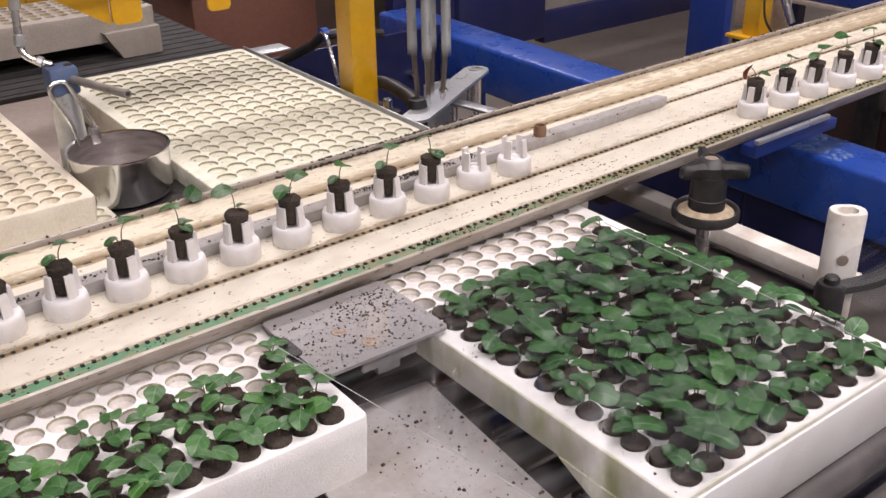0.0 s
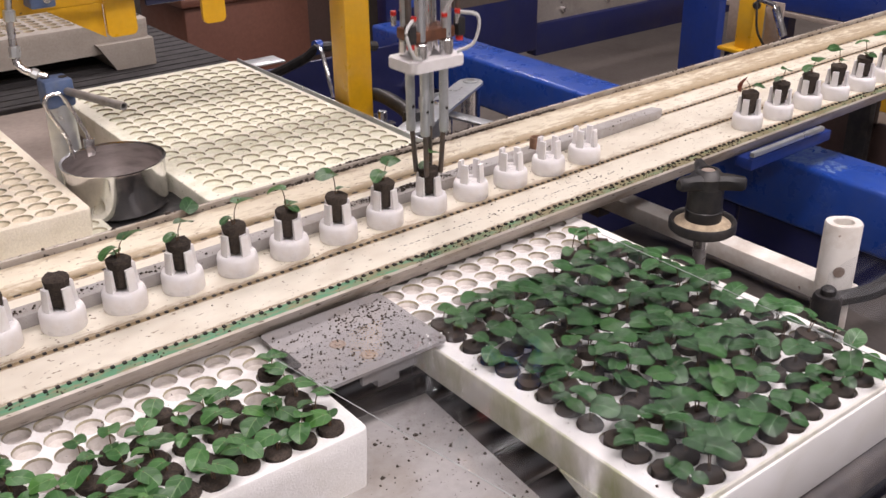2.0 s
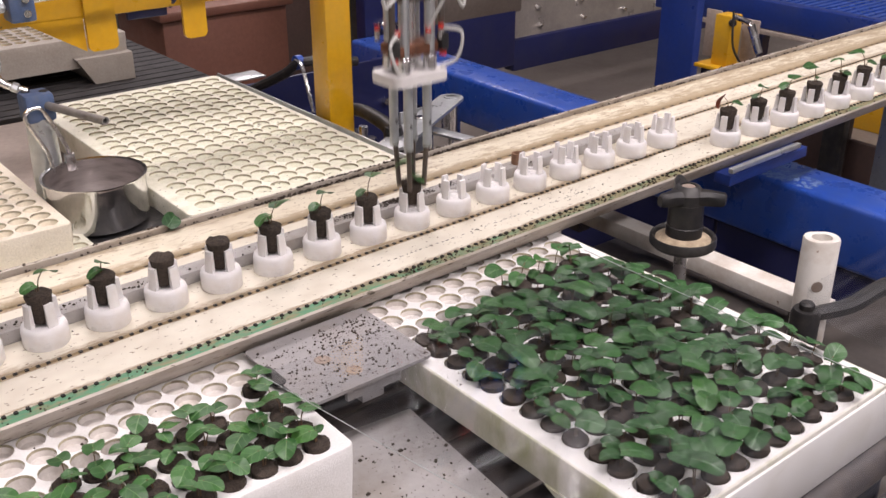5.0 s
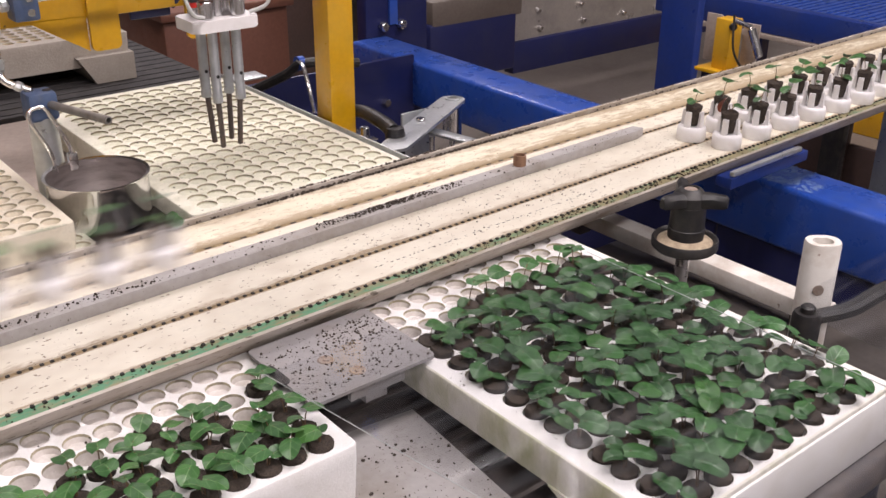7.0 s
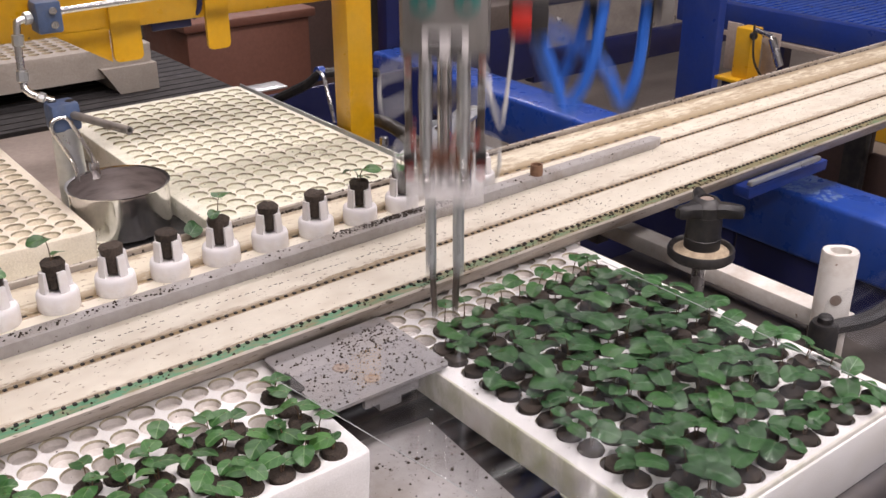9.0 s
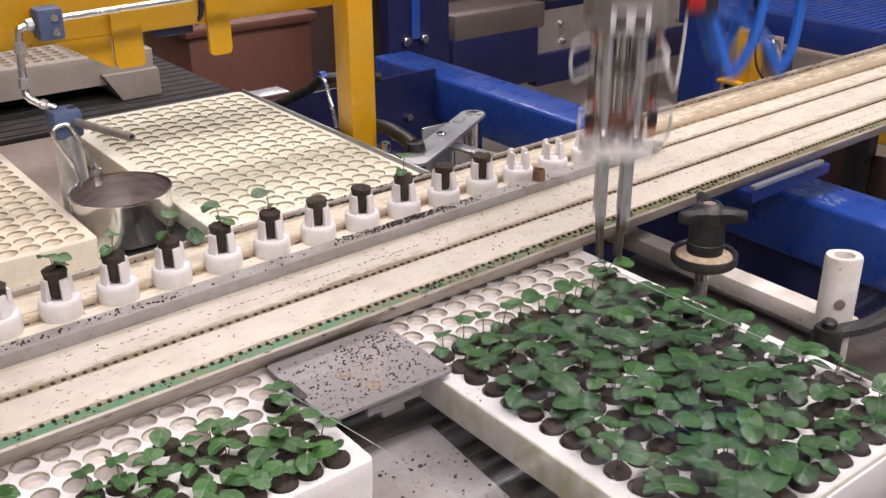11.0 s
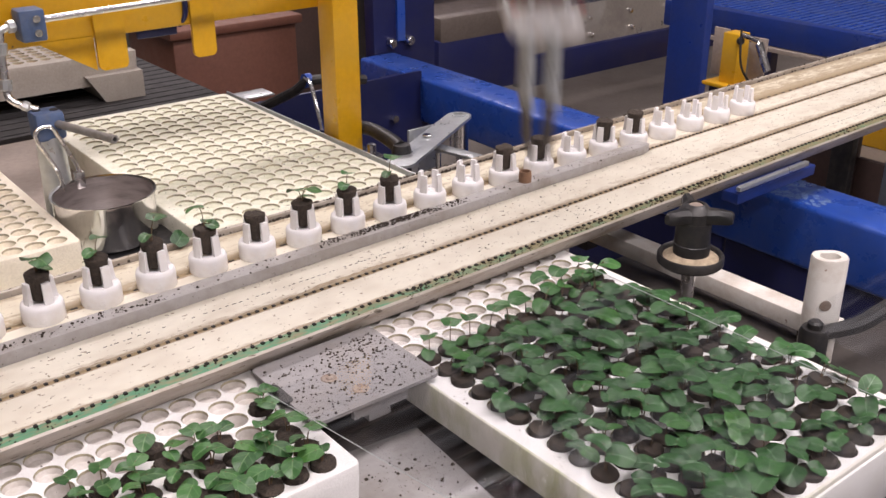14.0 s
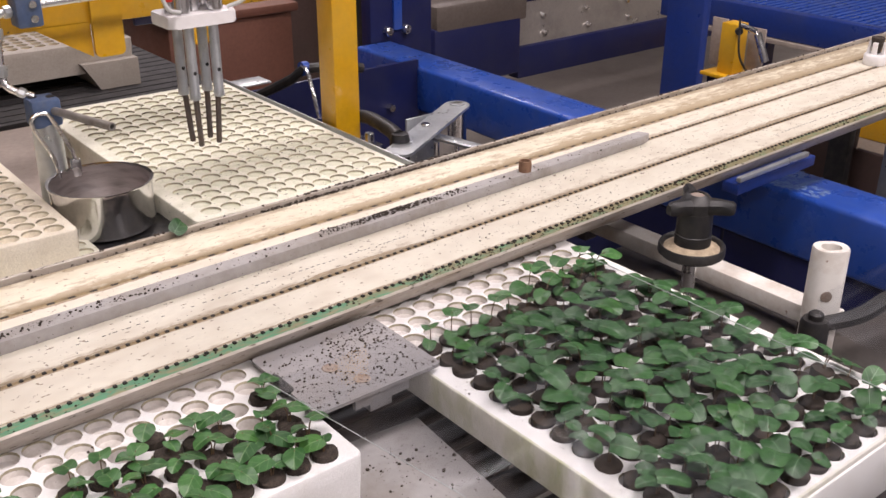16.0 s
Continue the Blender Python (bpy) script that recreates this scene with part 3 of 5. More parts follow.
bmesh.ops.recalc_face_normals(ft, faces=ft.faces[:])
part("foot", ft, M["eps_green"], tray_right)
part("end_skirt", ebox(B(), (0.171, -0.5955, -0.043), (0.404, 0.011, 0.074), bevel=0.003), M["eps"], tray_right, "white foam end wall")
tray_left = thing("plug_tray", "white foam plug tray with two empty rows and young seedlings", "plug tray", pose(-0.214 - 17 * P, 0.160, TRAY), "foam trays")
tray_parts(tray_left, 18, 12, 0.019, 0.018, 0.006, 0.006, P, RAD, 0.075, 0.036, M["eps"], None, M["eps_inner"], 7, 0.009)
FP = 0.0344
tray_far = thing("plug_tray", "empty yellowed foam plug tray behind the conveyor", "plug tray", pose(-0.0085, 0.4485 + 19 * FP, TRAY + 0.008, 0, 0, -0.4), "foam trays")
tray_parts(tray_far, 11, 20, 0.022, 0.010, 0.012, 0.020, FP, 0.0159, 0.06, 0.0042, M["eps_old"], None, M["eps_cell"])

# ---- crumbs of soil ----
def crumbs(name, boxes, count, r0, r1, label, seed=3, material="soil", kind_of="soil crumbs", flat=1.0):
    """Irregular crumbs lying on level patches (x0, y0, x1, y1, z, share)."""
    rnd = random.Random(seed)
    vs, fs = [], []
    tot = sum(b[5] for b in boxes)
    for x0, y0, x1, y1, z, share in boxes:
        for _ in range(int(count * share / tot)):
            x, y = rnd.uniform(x0, x1), rnd.uniform(y0, y1)
            r = r0 + (r1 - r0) * rnd.random() ** 3
            b = len(vs)
            a0 = rnd.uniform(0, 6.28)
            for k in range(5):
                rr = r * rnd.uniform(0.6, 1.3)
                vs.append((x + rr * math.cos(a0 + k * 1.257), y + rr * math.sin(a0 + k * 1.257), z))
            for k in range(5):
                rr = r * rnd.uniform(0.4, 0.8)
                vs.append((x + rr * math.cos(a0 + k * 1.257), y + rr * math.sin(a0 + k * 1.257), z + flat * r * rnd.uniform(0.6, 1.1)))
            for k in range(5):
                q = (k + 1) % 5
                fs.append((b + k, b + q, b + 5 + q, b + 5 + k))
            fs.append(tuple(b + 5 + k for k in range(5)))
    me = bpy.data.meshes.new(name)
    me.from_pydata(vs, [], fs)
    me.materials.append(M[material])
    return tagged(new(name, me), label, kind_of, kind="stuff")


# ---- foreground plate, rollers, deck ----
gp = thing("guide_plate", "dusty grey steel plate strewn with soil beside the conveyor", "steel plate")
bm = B()
prism(bm, rounded(-0.190, -0.142, -0.020, 0.003, 0.008), 0.908, 0.912)
part("plate", bm, M["steel"], gp)
for x, y in ((-0.128, -0.072), (-0.112, -0.113)):
    part("screw", lathe(B(), [(0, 0.9130), (0.003, 0.9130), (0.0036, 0.9124), (0.0065, 0.9124), (0.0085, 0.9128), (0.0100, 0.9121)], 18, pose(x, y, 0)), M["old_screw"], gp, "rusted countersunk screw")
bm = B()
prism(bm, rounded(-0.196, -0.088, -0.183, -0.044, 0.006), 0.9085, 0.9132)
part("rubber_pad", bm, M["black"], gp, "black rubber pad at the edge of the plate")
part("bracket", ebox(B(), (-0.095, -0.126, 0.897), (0.075, 0.006, 0.022)), M["steel"], gp)
part("stay", ebox(B(), (-0.095, -0.060, 0.888), (0.03, 0.13, 0.030)), M["steel"], gp)
lp = thing("slide_plate", "dusty steel sheet strewn with soil under the trays", "steel plate")
part("sheet", ebox(B(), (-0.161, -0.43, 0.8225), (0.195, 0.66, 0.005), Matrix.Rotation(radians(-5.5), 4, "Z"), bevel=0.001), M["dusty_sheet"], lp)
rollers = thing("roller_track", "dark roller track that carries the plug trays", "roller track")
for k in range(18):
    y = 0.30 - k * 0.062
    part("roller", cyl(B(), (-1.0, y, 0.798), (0.42, y, 0.798), 0.021, 18, bev=0.002), M["roller"], rollers)
for x in (0.06, 0.27):
    part("tray_rest", ebox(B(), (x, -0.180, 0.8363), (0.025, 0.58, 0.0345)), M["roller"], rollers)
for x in (-1.01, 0.43):
    part("side_beam", ebox(B(), (x, -0.22, 0.79), (0.02, 1.2, 0.08)), M["grey_deck"], rollers)
for x, y in ((-1.01, -0.7), (0.43, -0.7), (-1.01, 0.25), (0.43, 0.25)):
    part("leg", ebox(B(), (x, y, 0.375), (0.04, 0.04, 0.75)), M["grey_deck"], rollers)
deck = thing("machine_deck", "grey brown steel deck below the seedling tray", "machine deck")
part("deck_plate", ebox(B(), (1.0, -0.62, 0.735), (1.1, 0.78, 0.02), bevel=0.003), M["grey_deck"], deck)
part("deck_strip", ebox(B(), (0.57, -0.02, 0.735), (0.24, 0.41, 0.02), bevel=0.003), M["grey_deck"], deck)
for x, y in ((0.5, -0.9), (1.45, -0.9), (0.5, 0.1), (1.45, -0.3)):
    part("leg", ebox(B(), (x, y, 0.362), (0.05, 0.05, 0.725)), M["grey_deck"], deck)

# ---- clamp knob, white bar, tube and lever ----
KX, KY = 0.457, -0.125
knob = thing("screw_clamp", "black star knob on a steel stud with a dusty black disc", "screw clamp", pose(KX, KY, -0.011))
part("stud", cyl(B(), (0, 0, 0.765), (0, 0, 0.935), 0.0100, 18), M["chrome"], knob, "threaded steel stud")
part("disc", lathe(B(), [(0, 0.917), (0.044, 0.917), (0.048, 0.921), (0.048, 0.931), (0.046, 0.934), (0.043, 0.932), (0.041, 0.928), (0, 0.928)], 36), M["black"], knob, "black disc edged with rust dust")
part("dust", lathe(B(), [(0, 0.9281), (0.040, 0.9281), (0.036, 0.9300), (0.029, 0.9345), (0, 0.936)], 28), M["grime"], knob, "brown dust on the disc")
part("hub", lathe(B(), [(0.026, 0.934), (0.0265, 0.950), (0.0255, 0.951), (0.025, 0.985), (0.0, 0.985)], 28), M["black"], knob)
part("insert", lathe(B(), [(0.0, 0.9985), (0.0085, 0.9985), (0.0095, 1.0085), (0.0, 1.0078)], 20), M["old_screw"], knob, "dusty rusted threaded insert")
bm = B()
lathe(bm, [(0.0, 0.980), (0.024, 0.980), (0.024, 1.000), (0.0165, 1.0085), (0.013, 1.0105), (0.0105, 1.0100), (0.0105, 1.0), (0.0, 1.0)], 28)
for a in (53, 173, 293):
    c, s = math.cos(radians(a)), math.sin(radians(a))
    rings_ = []
    for r, hw, zt, zb in ((0.012, 0.016, 1.005, 0.984), (0.032, 0.0100, 1.007, 0.986), (0.050, 0.0072, 1.007, 0.988), (0.054, 0.0050, 1.004, 0.990)):
        sec = [(-hw, zb + 0.004), (-hw * 0.7, zb), (hw * 0.7, zb), (hw, zb + 0.004), (hw, zt - 0.006), (hw * 0.45, zt), (-hw * 0.45, zt), (-hw, zt - 0.006)]
        rings_.append([bm.verts.new((r * c - q * s, r * s + q * c, z)) for q, z in sec])
    for u, v in zip(rings_, rings_[1:]):
        for k in range(8):
            bm.faces.new((u[k], u[(k + 1) % 8], v[(k + 1) % 8], v[k]))
    bm.faces.new(rings_[0][::-1])
    bm.faces.new(rings_[-1])
bmesh.ops.recalc_face_normals(bm, faces=bm.faces[:])
part("star_grip", bm, M["black"], knob)

bar = thing("white_bar", "white painted steel bar with rust marks", "steel bar")
part("bar", ebox(B(), (0.655, 0.02, 0.783), (0.042, 0.56, 0.030), bevel=0.003), M["white_paint"], bar)
for y in (-0.22, 0.26):
    part("foot", ebox(B(), (0.655, y, 0.755), (0.03, 0.03, 0.022)), M["grey_deck"], bar)
tube = thing("plastic_tube", "scuffed white hollow plastic post on the white bar", "plastic post", pose(0.618, -0.250, 0.745) @ pose(0, 0, 0, 0, 0, -38))
bm = B()
o = rounded(-0.0265, -0.021, 0.0265, 0.021, 0.0195, 6)
n_ = [(x * 0.56, y * 0.56) for x, y in o]
lo = [bm.verts.new((x, y, 0)) for x, y in o]
hi = [bm.verts.new((x, y, 0.168)) for x, y in o]
h2 = [bm.verts.new((x * 0.95, y * 0.94, 0.171)) for x, y in o]
h3 = [bm.verts.new((x, y, 0.1705)) for x, y in n_]
h4 = [bm.verts.new((x, y, 0.150)) for x, y in n_]
for a, b in ((lo, hi), (hi, h2), (h2, h3), (h3, h4)):
    for k in range(len(a)):
        bm.faces.new((a[k], a[(k + 1) % len(a)], b[(k + 1) % len(a)], b[k]))
bm.faces.new(h4)
bm.faces.new(lo[::-1])
part("post", bm, M["white_paint"], tube)
part("bolt_hole", cyl(B(), (-0.004, -0.0205, 0.100), (-0.004, -0.0218, 0.100), 0.0085, 18), M["old_screw"], tube, "round bolt hole ringed with rust")
cover = thing("machine_cover", "brown sheet-metal machine cover beyond the blue beam", "machine cover")
part("tall_panel", ebox(B(), (1.86, 0.54, 0.40), (0.02, 0.31, 0.80), bevel=0.003), M["door_brown"], cover)
part("low_panel", ebox(B(), (1.86, 0.09, 0.315), (0.02, 0.585, 0.63), bevel=0.003), M["door_brown"], cover)
part("post", ebox(B(), (1.835, 0.415, 0.41), (0.03, 0.060, 0.82), bevel=0.003), M["black"], cover, "dark post of the cover")
lever = thing("clamping_lever", "black plastic clamp lever beside the white post", "clamp lever", pose(0.572, -0.270, 0.730))
part("hub", lathe(B(), [(0.021, 0.0), (0.021, 0.085), (0.018, 0.092), (0.0, 0.092)], 24), M["black"], lever)
part("cap", lathe(B(), [(0.011, 0.092), (0.011, 0.100), (0.008, 0.103), (0, 0.103)], 18), M["black"], lever)
part("arm", sweep(B(), arc([(0.01, -0.006, 0.082), (0.06, -0.035, 0.092), (0.12, -0.06, 0.118), (0.22, -0.11, 0.128)], 6), 0.011, 10, 0.014), M["black"], lever)

def leaf_mesh(size, mt, fold, seed):
    rnd = random.Random(seed)
    bm = B()
    N, rings = 18, (0.35, 0.7, 1.0)
    def edge(a):
        r = 0.5 * (1 - 0.10 * math.cos(a) + 0.04 * math.sin(3 * a))
        d = abs(abs(a) - math.pi)
        if d < 0.55:
            r *= 0.62 + 0.38 * (d / 0.55) ** 0.7
        return r
    centre = bm.verts.new((0.42 * size, 0, 0.004 * size))
    prev = None
    wob = [rnd.uniform(-0.03, 0.03) for _ in range(N)]
    for f in rings:
        ring = []
        for k in range(N):
            a = -math.pi + 2 * math.pi * (k + 0.5) / N
            r = edge(a) * f * (1 + wob[k] * f)
            x, y = 0.42 + r * math.cos(a) * 1.12, r * math.sin(a) * 0.86
            z = fold * abs(y) - 0.45 * (x - 0.42) ** 2 + 0.035 * f * math.sin(3 * a + seed)
            ring.append(bm.verts.new((x * size, y * size, z * size)))
        for k in range(N):
            q = (k + 1) % N
            if prev is None:
                bm.faces.new((centre, ring[k], ring[q]))
            else:
                bm.faces.new((prev[k], ring[k], ring[q], prev[q]))
        prev = ring
    return finish("leaf", bm, mt, 60)


# ---- blue frame behind and to the side ----
beam = thing("blue_frame_beam", "glossy blue square steel beam of the machine frame", "steel beam")
part("beam", ebox(B(), (1.102, 0.505, 0.735), (0.130, 2.21, 0.13), Matrix.Rotation(radians(-0.9), 4, "Z"), bevel=0.010, seg=3), M["blue"], beam)
# legs, panels and cross beam take the darker blue, shade included in its colour
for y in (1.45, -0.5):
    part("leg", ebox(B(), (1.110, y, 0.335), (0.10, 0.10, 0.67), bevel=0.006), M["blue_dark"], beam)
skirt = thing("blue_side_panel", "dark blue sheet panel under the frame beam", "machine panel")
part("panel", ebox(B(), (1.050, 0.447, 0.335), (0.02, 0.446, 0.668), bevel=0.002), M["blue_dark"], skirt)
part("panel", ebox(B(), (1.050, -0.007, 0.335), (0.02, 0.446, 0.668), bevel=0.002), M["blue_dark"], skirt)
part("bolt", cyl(B(), (1.040, 0.62, 0.62), (1.032, 0.62, 0.62), 0.008, 8, bev=0.002), M["zinc"], skirt)
cross = thing("blue_cross_beam", "deep blue steel cross beam behind the empty tray", "steel beam")
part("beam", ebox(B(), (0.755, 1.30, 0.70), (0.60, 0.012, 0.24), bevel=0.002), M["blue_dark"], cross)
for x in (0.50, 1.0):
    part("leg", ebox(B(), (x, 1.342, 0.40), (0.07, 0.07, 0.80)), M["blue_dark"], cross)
part("nut", cyl(B(), (0.95, 1.294, 0.70), (0.95, 1.278, 0.70), 0.011, 6), M["chrome"], cross)
upright = thing("blue_upright", "deep blue steel upright of the machine frame", "steel post")
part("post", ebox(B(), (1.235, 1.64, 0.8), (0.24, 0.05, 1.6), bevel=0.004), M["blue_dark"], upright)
part("edge_strip", ebox(B(), (1.215, 1.611, 1.20), (0.030, 0.010, 0.74)), M["blue"], upright)
for x in (1.175, 1.245):
    part("bolt", cyl(B(), (x, 1.615, 0.828), (x, 1.592, 0.828), 0.015, 8, bev=0.003), M["chrome"], upright)
up2 = thing("blue_upright", "broad blue steel upright", "steel post")
part("post", ebox(B(), (1.80, 0.945, 0.60), (0.034, 0.135, 1.20), bevel=0.006), M["blue_mid"], up2)
ribbed = thing("ribbed_conveyor", "blue conveyor with a ribbed slat belt", "conveyor")
part("side_beam", ebox(B(), (2.42, 0.98, 0.788), (0.05, 1.10, 0.095), bevel=0.006), M["blue_mid"], ribbed)
part("under_strip", ebox(B(), (2.42, 0.90, 0.731), (0.07, 0.90, 0.016), bevel=0.002), M["beige"], ribbed, "beige strip under the beam")
part("far_beam", ebox(B(), (3.00, 0.98, 0.788), (0.05, 1.10, 0.095), bevel=0.006), M["blue"], ribbed)
for k in range(36):
    part("slat", ebox(B(), (2.71, 0.45 + k * 0.030, 0.826), (0.53, 0.018, 0.014)), M["blue"], ribbed)
for x in (2.42, 3.00):
    for y in (0.50, 1.45):
        part("leg", ebox(B(), (x, y, 0.37), (0.05, 0.06, 0.74)), M["blue_dark"], ribbed)

ybr = thing("yellow_bracket", "yellow painted bracket with a small air cylinder", "steel bracket", pose(-0.006, 0.008, 0))
part("post", ebox(B(), (1.62, 0.640, 0.893), (0.050, 0.050, 0.135), bevel=0.003), M["yellow"], ybr)
part("foot_plate", ebox(B(), (1.62, 0.640, 0.822), (0.10, 0.12, 0.010), bevel=0.002), M["yellow"], ybr)
part("knob", cyl(B(), (1.60, 0.615, 0.945), (1.592, 0.605, 0.945), 0.010, 14, bev=0.002), M["black"], ybr, "black round knob")
part("stand", ebox(B(), (1.62, 0.640, 0.408), (0.07, 0.09, 0.817)), M["blue_dark"], ybr)
part("air_cylinder", cyl(B(), (1.575, 0.540, 0.955), (1.580, 0.510, 0.885), 0.011, 14, bev=0.002), M["chrome"], ybr, "small bright air cylinder")
part("back_plate", ebox(B(), (1.63, 0.575, 0.89), (0.006, 0.05, 0.13), bevel=0.002), M["beige"], ybr)
part("side_plate", ebox(B(), (1.66, 0.715, 0.89), (0.006, 0.05, 0.13), bevel=0.002), M["beige"], ybr)
part("cross_piece", cyl(B(), (1.605, 0.61, 0.960), (1.585, 0.545, 0.955), 0.007, 12), M["chrome"], ybr)
part("cable", sweep(B(), arc([(1.58, 0.60, 0.98), (1.57, 0.585, 0.90), (1.58, 0.57, 0.86), (1.60, 0.56, 0.84)], 6), 0.003, 8), M["black"], ybr)

sorter = thing("sorting_machine", "dark blue machine with worn stainless side sheets", "machine")
part("frame_band", ebox(B(), (3.15, 2.05, 0.495), (2.04, 0.06, 0.13), bevel=0.006), M["blue_dark"], sorter)
part("side_sheet", ebox(B(), (3.15, 2.09, 0.635), (2.04, 0.05, 0.17), Matrix.Rotation(radians(-14), 4, "X")), M["sheet_dark"], sorter, "worn stainless side sheet")
part("top_roll", cyl(B(), (2.15, 2.20, 0.83), (4.2, 2.20, 0.83), 0.10, 28), M["dark_steel"], sorter, "dark steel roll")
for k in range(7):
    for z in (0.60, 0.67):
        part("bolt", cyl(B(), (2.30 + 0.26 * k, 2.068 + (z - 0.64) * 0.25, z), (2.30 + 0.26 * k, 2.045 + (z - 0.64) * 0.25, z - 0.006), 0.009, 10), M["chrome"], sorter)
part("end_box", ebox(B(), (1.88, 2.13, 0.585), (0.44, 0.30, 0.23), bevel=0.01), M["blue_dark"], sorter)
part("end_cover", ebox(B(), (1.90, 2.20, 0.735), (0.46, 0.44, 0.10), bevel=0.01), M["reflection_brown"], sorter, "sheet cover coloured with a brown grey reflection")
part("motor", cyl(B(), (1.62, 2.32, 0.93), (2.2, 2.32, 0.93), 0.10, 26, bev=0.01), M["blue"], sorter, "blue motor housing")
for x in (1.72, 4.05):
    part("leg", ebox(B(), (x, 2.16, 0.245), (0.07, 0.07, 0.49)), M["blue_dark"], sorter)

crate = thing("terracotta_crate", "terracotta red plastic crate with a rim", "crate")
bm = B()
ebox(bm, (0.83, 2.15, 0.43), (0.44, 0.36, 0.86), bevel=0.012)
part("crate_body", bm, M["terracotta"], crate)
part("rim", ebox(B(), (0.83, 2.15, 0.868), (0.47, 0.40, 0.030), bevel=0.008), M["terracotta"], crate)
cab = thing("grey_cabinet", "dark grey machine cabinet with a dark brown door", "cabinet")
part("body", ebox(B(), (1.3, 2.85, 0.6), (1.3, 0.5, 1.2), bevel=0.01), M["grey_deck"], cab)
part("door", ebox(B(), (1.25, 2.59, 0.62), (0.6, 0.02, 1.0), bevel=0.004), M["door_brown"], cab, "dark brown sheet door")
cab2 = thing("blue_cabinet", "deep blue machine housing with a beige cover", "cabinet")
part("body", ebox(B(), (3.6, 3.80, 0.7), (2.2, 0.8, 1.4), bevel=0.01), M["blue_dark"], cab2)
part("cover", ebox(B(), (3.6, 3.38, 0.9), (1.6, 0.03, 0.5), bevel=0.006), M["beige"], cab2)
ybox = thing("yellow_pallet_box", "yellow steel box on the floor beyond the conveyor", "steel box")
part("box", ebox(B(), (4.05, 1.25, 0.14), (0.5, 0.6, 0.28), bevel=0.01), M["yellow"], ybox)
part("lid", ebox(B(), (4.05, 1.25, 0.29), (0.54, 0.64, 0.02), bevel=0.004), M["yellow"], ybox)

# ---- bench behind the conveyor ----
bench = thing("bench", "grey beige sheet-metal bench behind the conveyor", "bench")
part("top", ebox(B(), (-0.355, 0.835, 0.828), (1.46, 0.91, 0.024), bevel=0.003), M["beige"], bench)
part("edge_trim", ebox(B(), (0.380, 0.77, 0.862), (0.004, 0.78, 0.086), bevel=0.001), M["zinc"], bench, "bright sheet edge")
part("corner_plate", ebox(B(), (0.425, 1.125, 0.896), (0.09, 0.06, 0.004), bevel=0.001), M["zinc"], bench)
for x, y in ((-1.0, 0.45), (0.33, 0.45), (-1.0, 1.08), (0.33, 1.08)):
    part("leg", ebox(B(), (x, y, 0.408), (0.05, 0.05, 0.816)), M["zinc"], bench)
mat_b = thing("black_belt", "black ribbed rubber belt behind the empty tray", "belt")
part("belt", ebox(B(), (-0.28, 1.70, 0.838), (1.46, 0.80, 0.020), bevel=0.004), M["black_belt"], mat_b)
for k in range(18):
    part("rib", ebox(B(), (-0.28, 1.32 + 0.044 * k, 0.8488), (1.45, 0.008, 0.002)), M["black_belt"], mat_b)
for x, y in ((-0.9, 1.4), (0.25, 1.4), (-0.9, 2.0), (0.25, 2.0)):
    part("leg", ebox(B(), (x, y, 0.414), (0.05, 0.05, 0.828)), M["zinc"], mat_b)

old = thing("plug_tray", "old grey foam plug tray standing on the black belt", "plug tray", pose(0.295 - 0.016 - 17 * P, 1.86, 0.960), "foam trays")
tray_parts(old, 18, 12, 0.0, 0.0, 0.03, 0.03, P, 0.0130, 0.072, 0.008, M["eps_dull"], None, M["grime"])
for x in (0.245, -0.27):
    ft = B()
    prism(ft, [(-0.05, 0.0), (-0.03, 0.0), (0.02, 0.0), (0.05, 0.0), (0.05, 0.066), (-0.09, 0.066)], -0.02, 0.36)
    bmesh.ops.transform(ft, matrix=Matrix.Translation((x - (0.295 - 0.016 - 17 * P), -0.40, -0.111)) @ Matrix.Rotation(radians(90), 4, "X") @ Matrix.Scale(-1, 4, (0, 0, 1)), verts=ft.verts)
    part("foot", ft, M["eps_dull"], old)
lower = thing("plug_tray", "yellowed foam plug tray at the bottom of a stack", "plug tray", pose(-0.213 - 17 * P, 0.405 + 11 * P, 0.886), "foam trays")
tray_parts(lower, 18, 12, 0.007, 0.007, 0.006, 0.006, P, RAD, 0.046, 0.008, M["eps_old"])
upper = thing("plug_tray", "empty cream foam plug tray on top of a stack", "plug tray", pose(-0.248 - 17 * P, 0.476 + 16 * P, 0.932), "foam trays")
tray_parts(upper, 18, 17, 0.010, 0.012, 0.008, 0.008, P, RAD, 0.046, 0.010, M["eps_warm"])

# ---- saucepan, stand and air fittings ----
pad = thing("rubber_pad", "crumpled black rubber sheet on the bench", "rubber sheet")
bm = B()
lathe(bm, [(0, 0.841), (0.122, 0.841), (0.126, 0.846), (0.116, 0.858), (0.088, 0.8745), (0, 0.8745)], 30, pose(-0.128, 0.528, 0))
for v in bm.verts:
    if v.co.z > 0.842 and (v.co.xy - Vector((-0.128, 0.528))).length > 0.095:
        v.co.x += random.uniform(-0.010, 0.010)
        v.co.y += random.uniform(-0.010, 0.010)
        v.co.z += random.uniform(-0.004, 0.001)
part("sheet", bm, M["black"], pad)
pan = thing("saucepan", "polished stainless steel saucepan with a looped wire handle", "saucepan", pose(-0.140, 0.566, 0.8755))
part("bowl", lathe(B(), [(0, 0), (0.068, 0), (0.076, 0.006), (0.078, 0.014), (0.0785, 0.074), (0.0815, 0.079), (0.0815, 0.081), (0.0770, 0.080), (0.0765, 0.016), (0.070, 0.005), (0, 0.004)], 48), M["stainless"], pan)
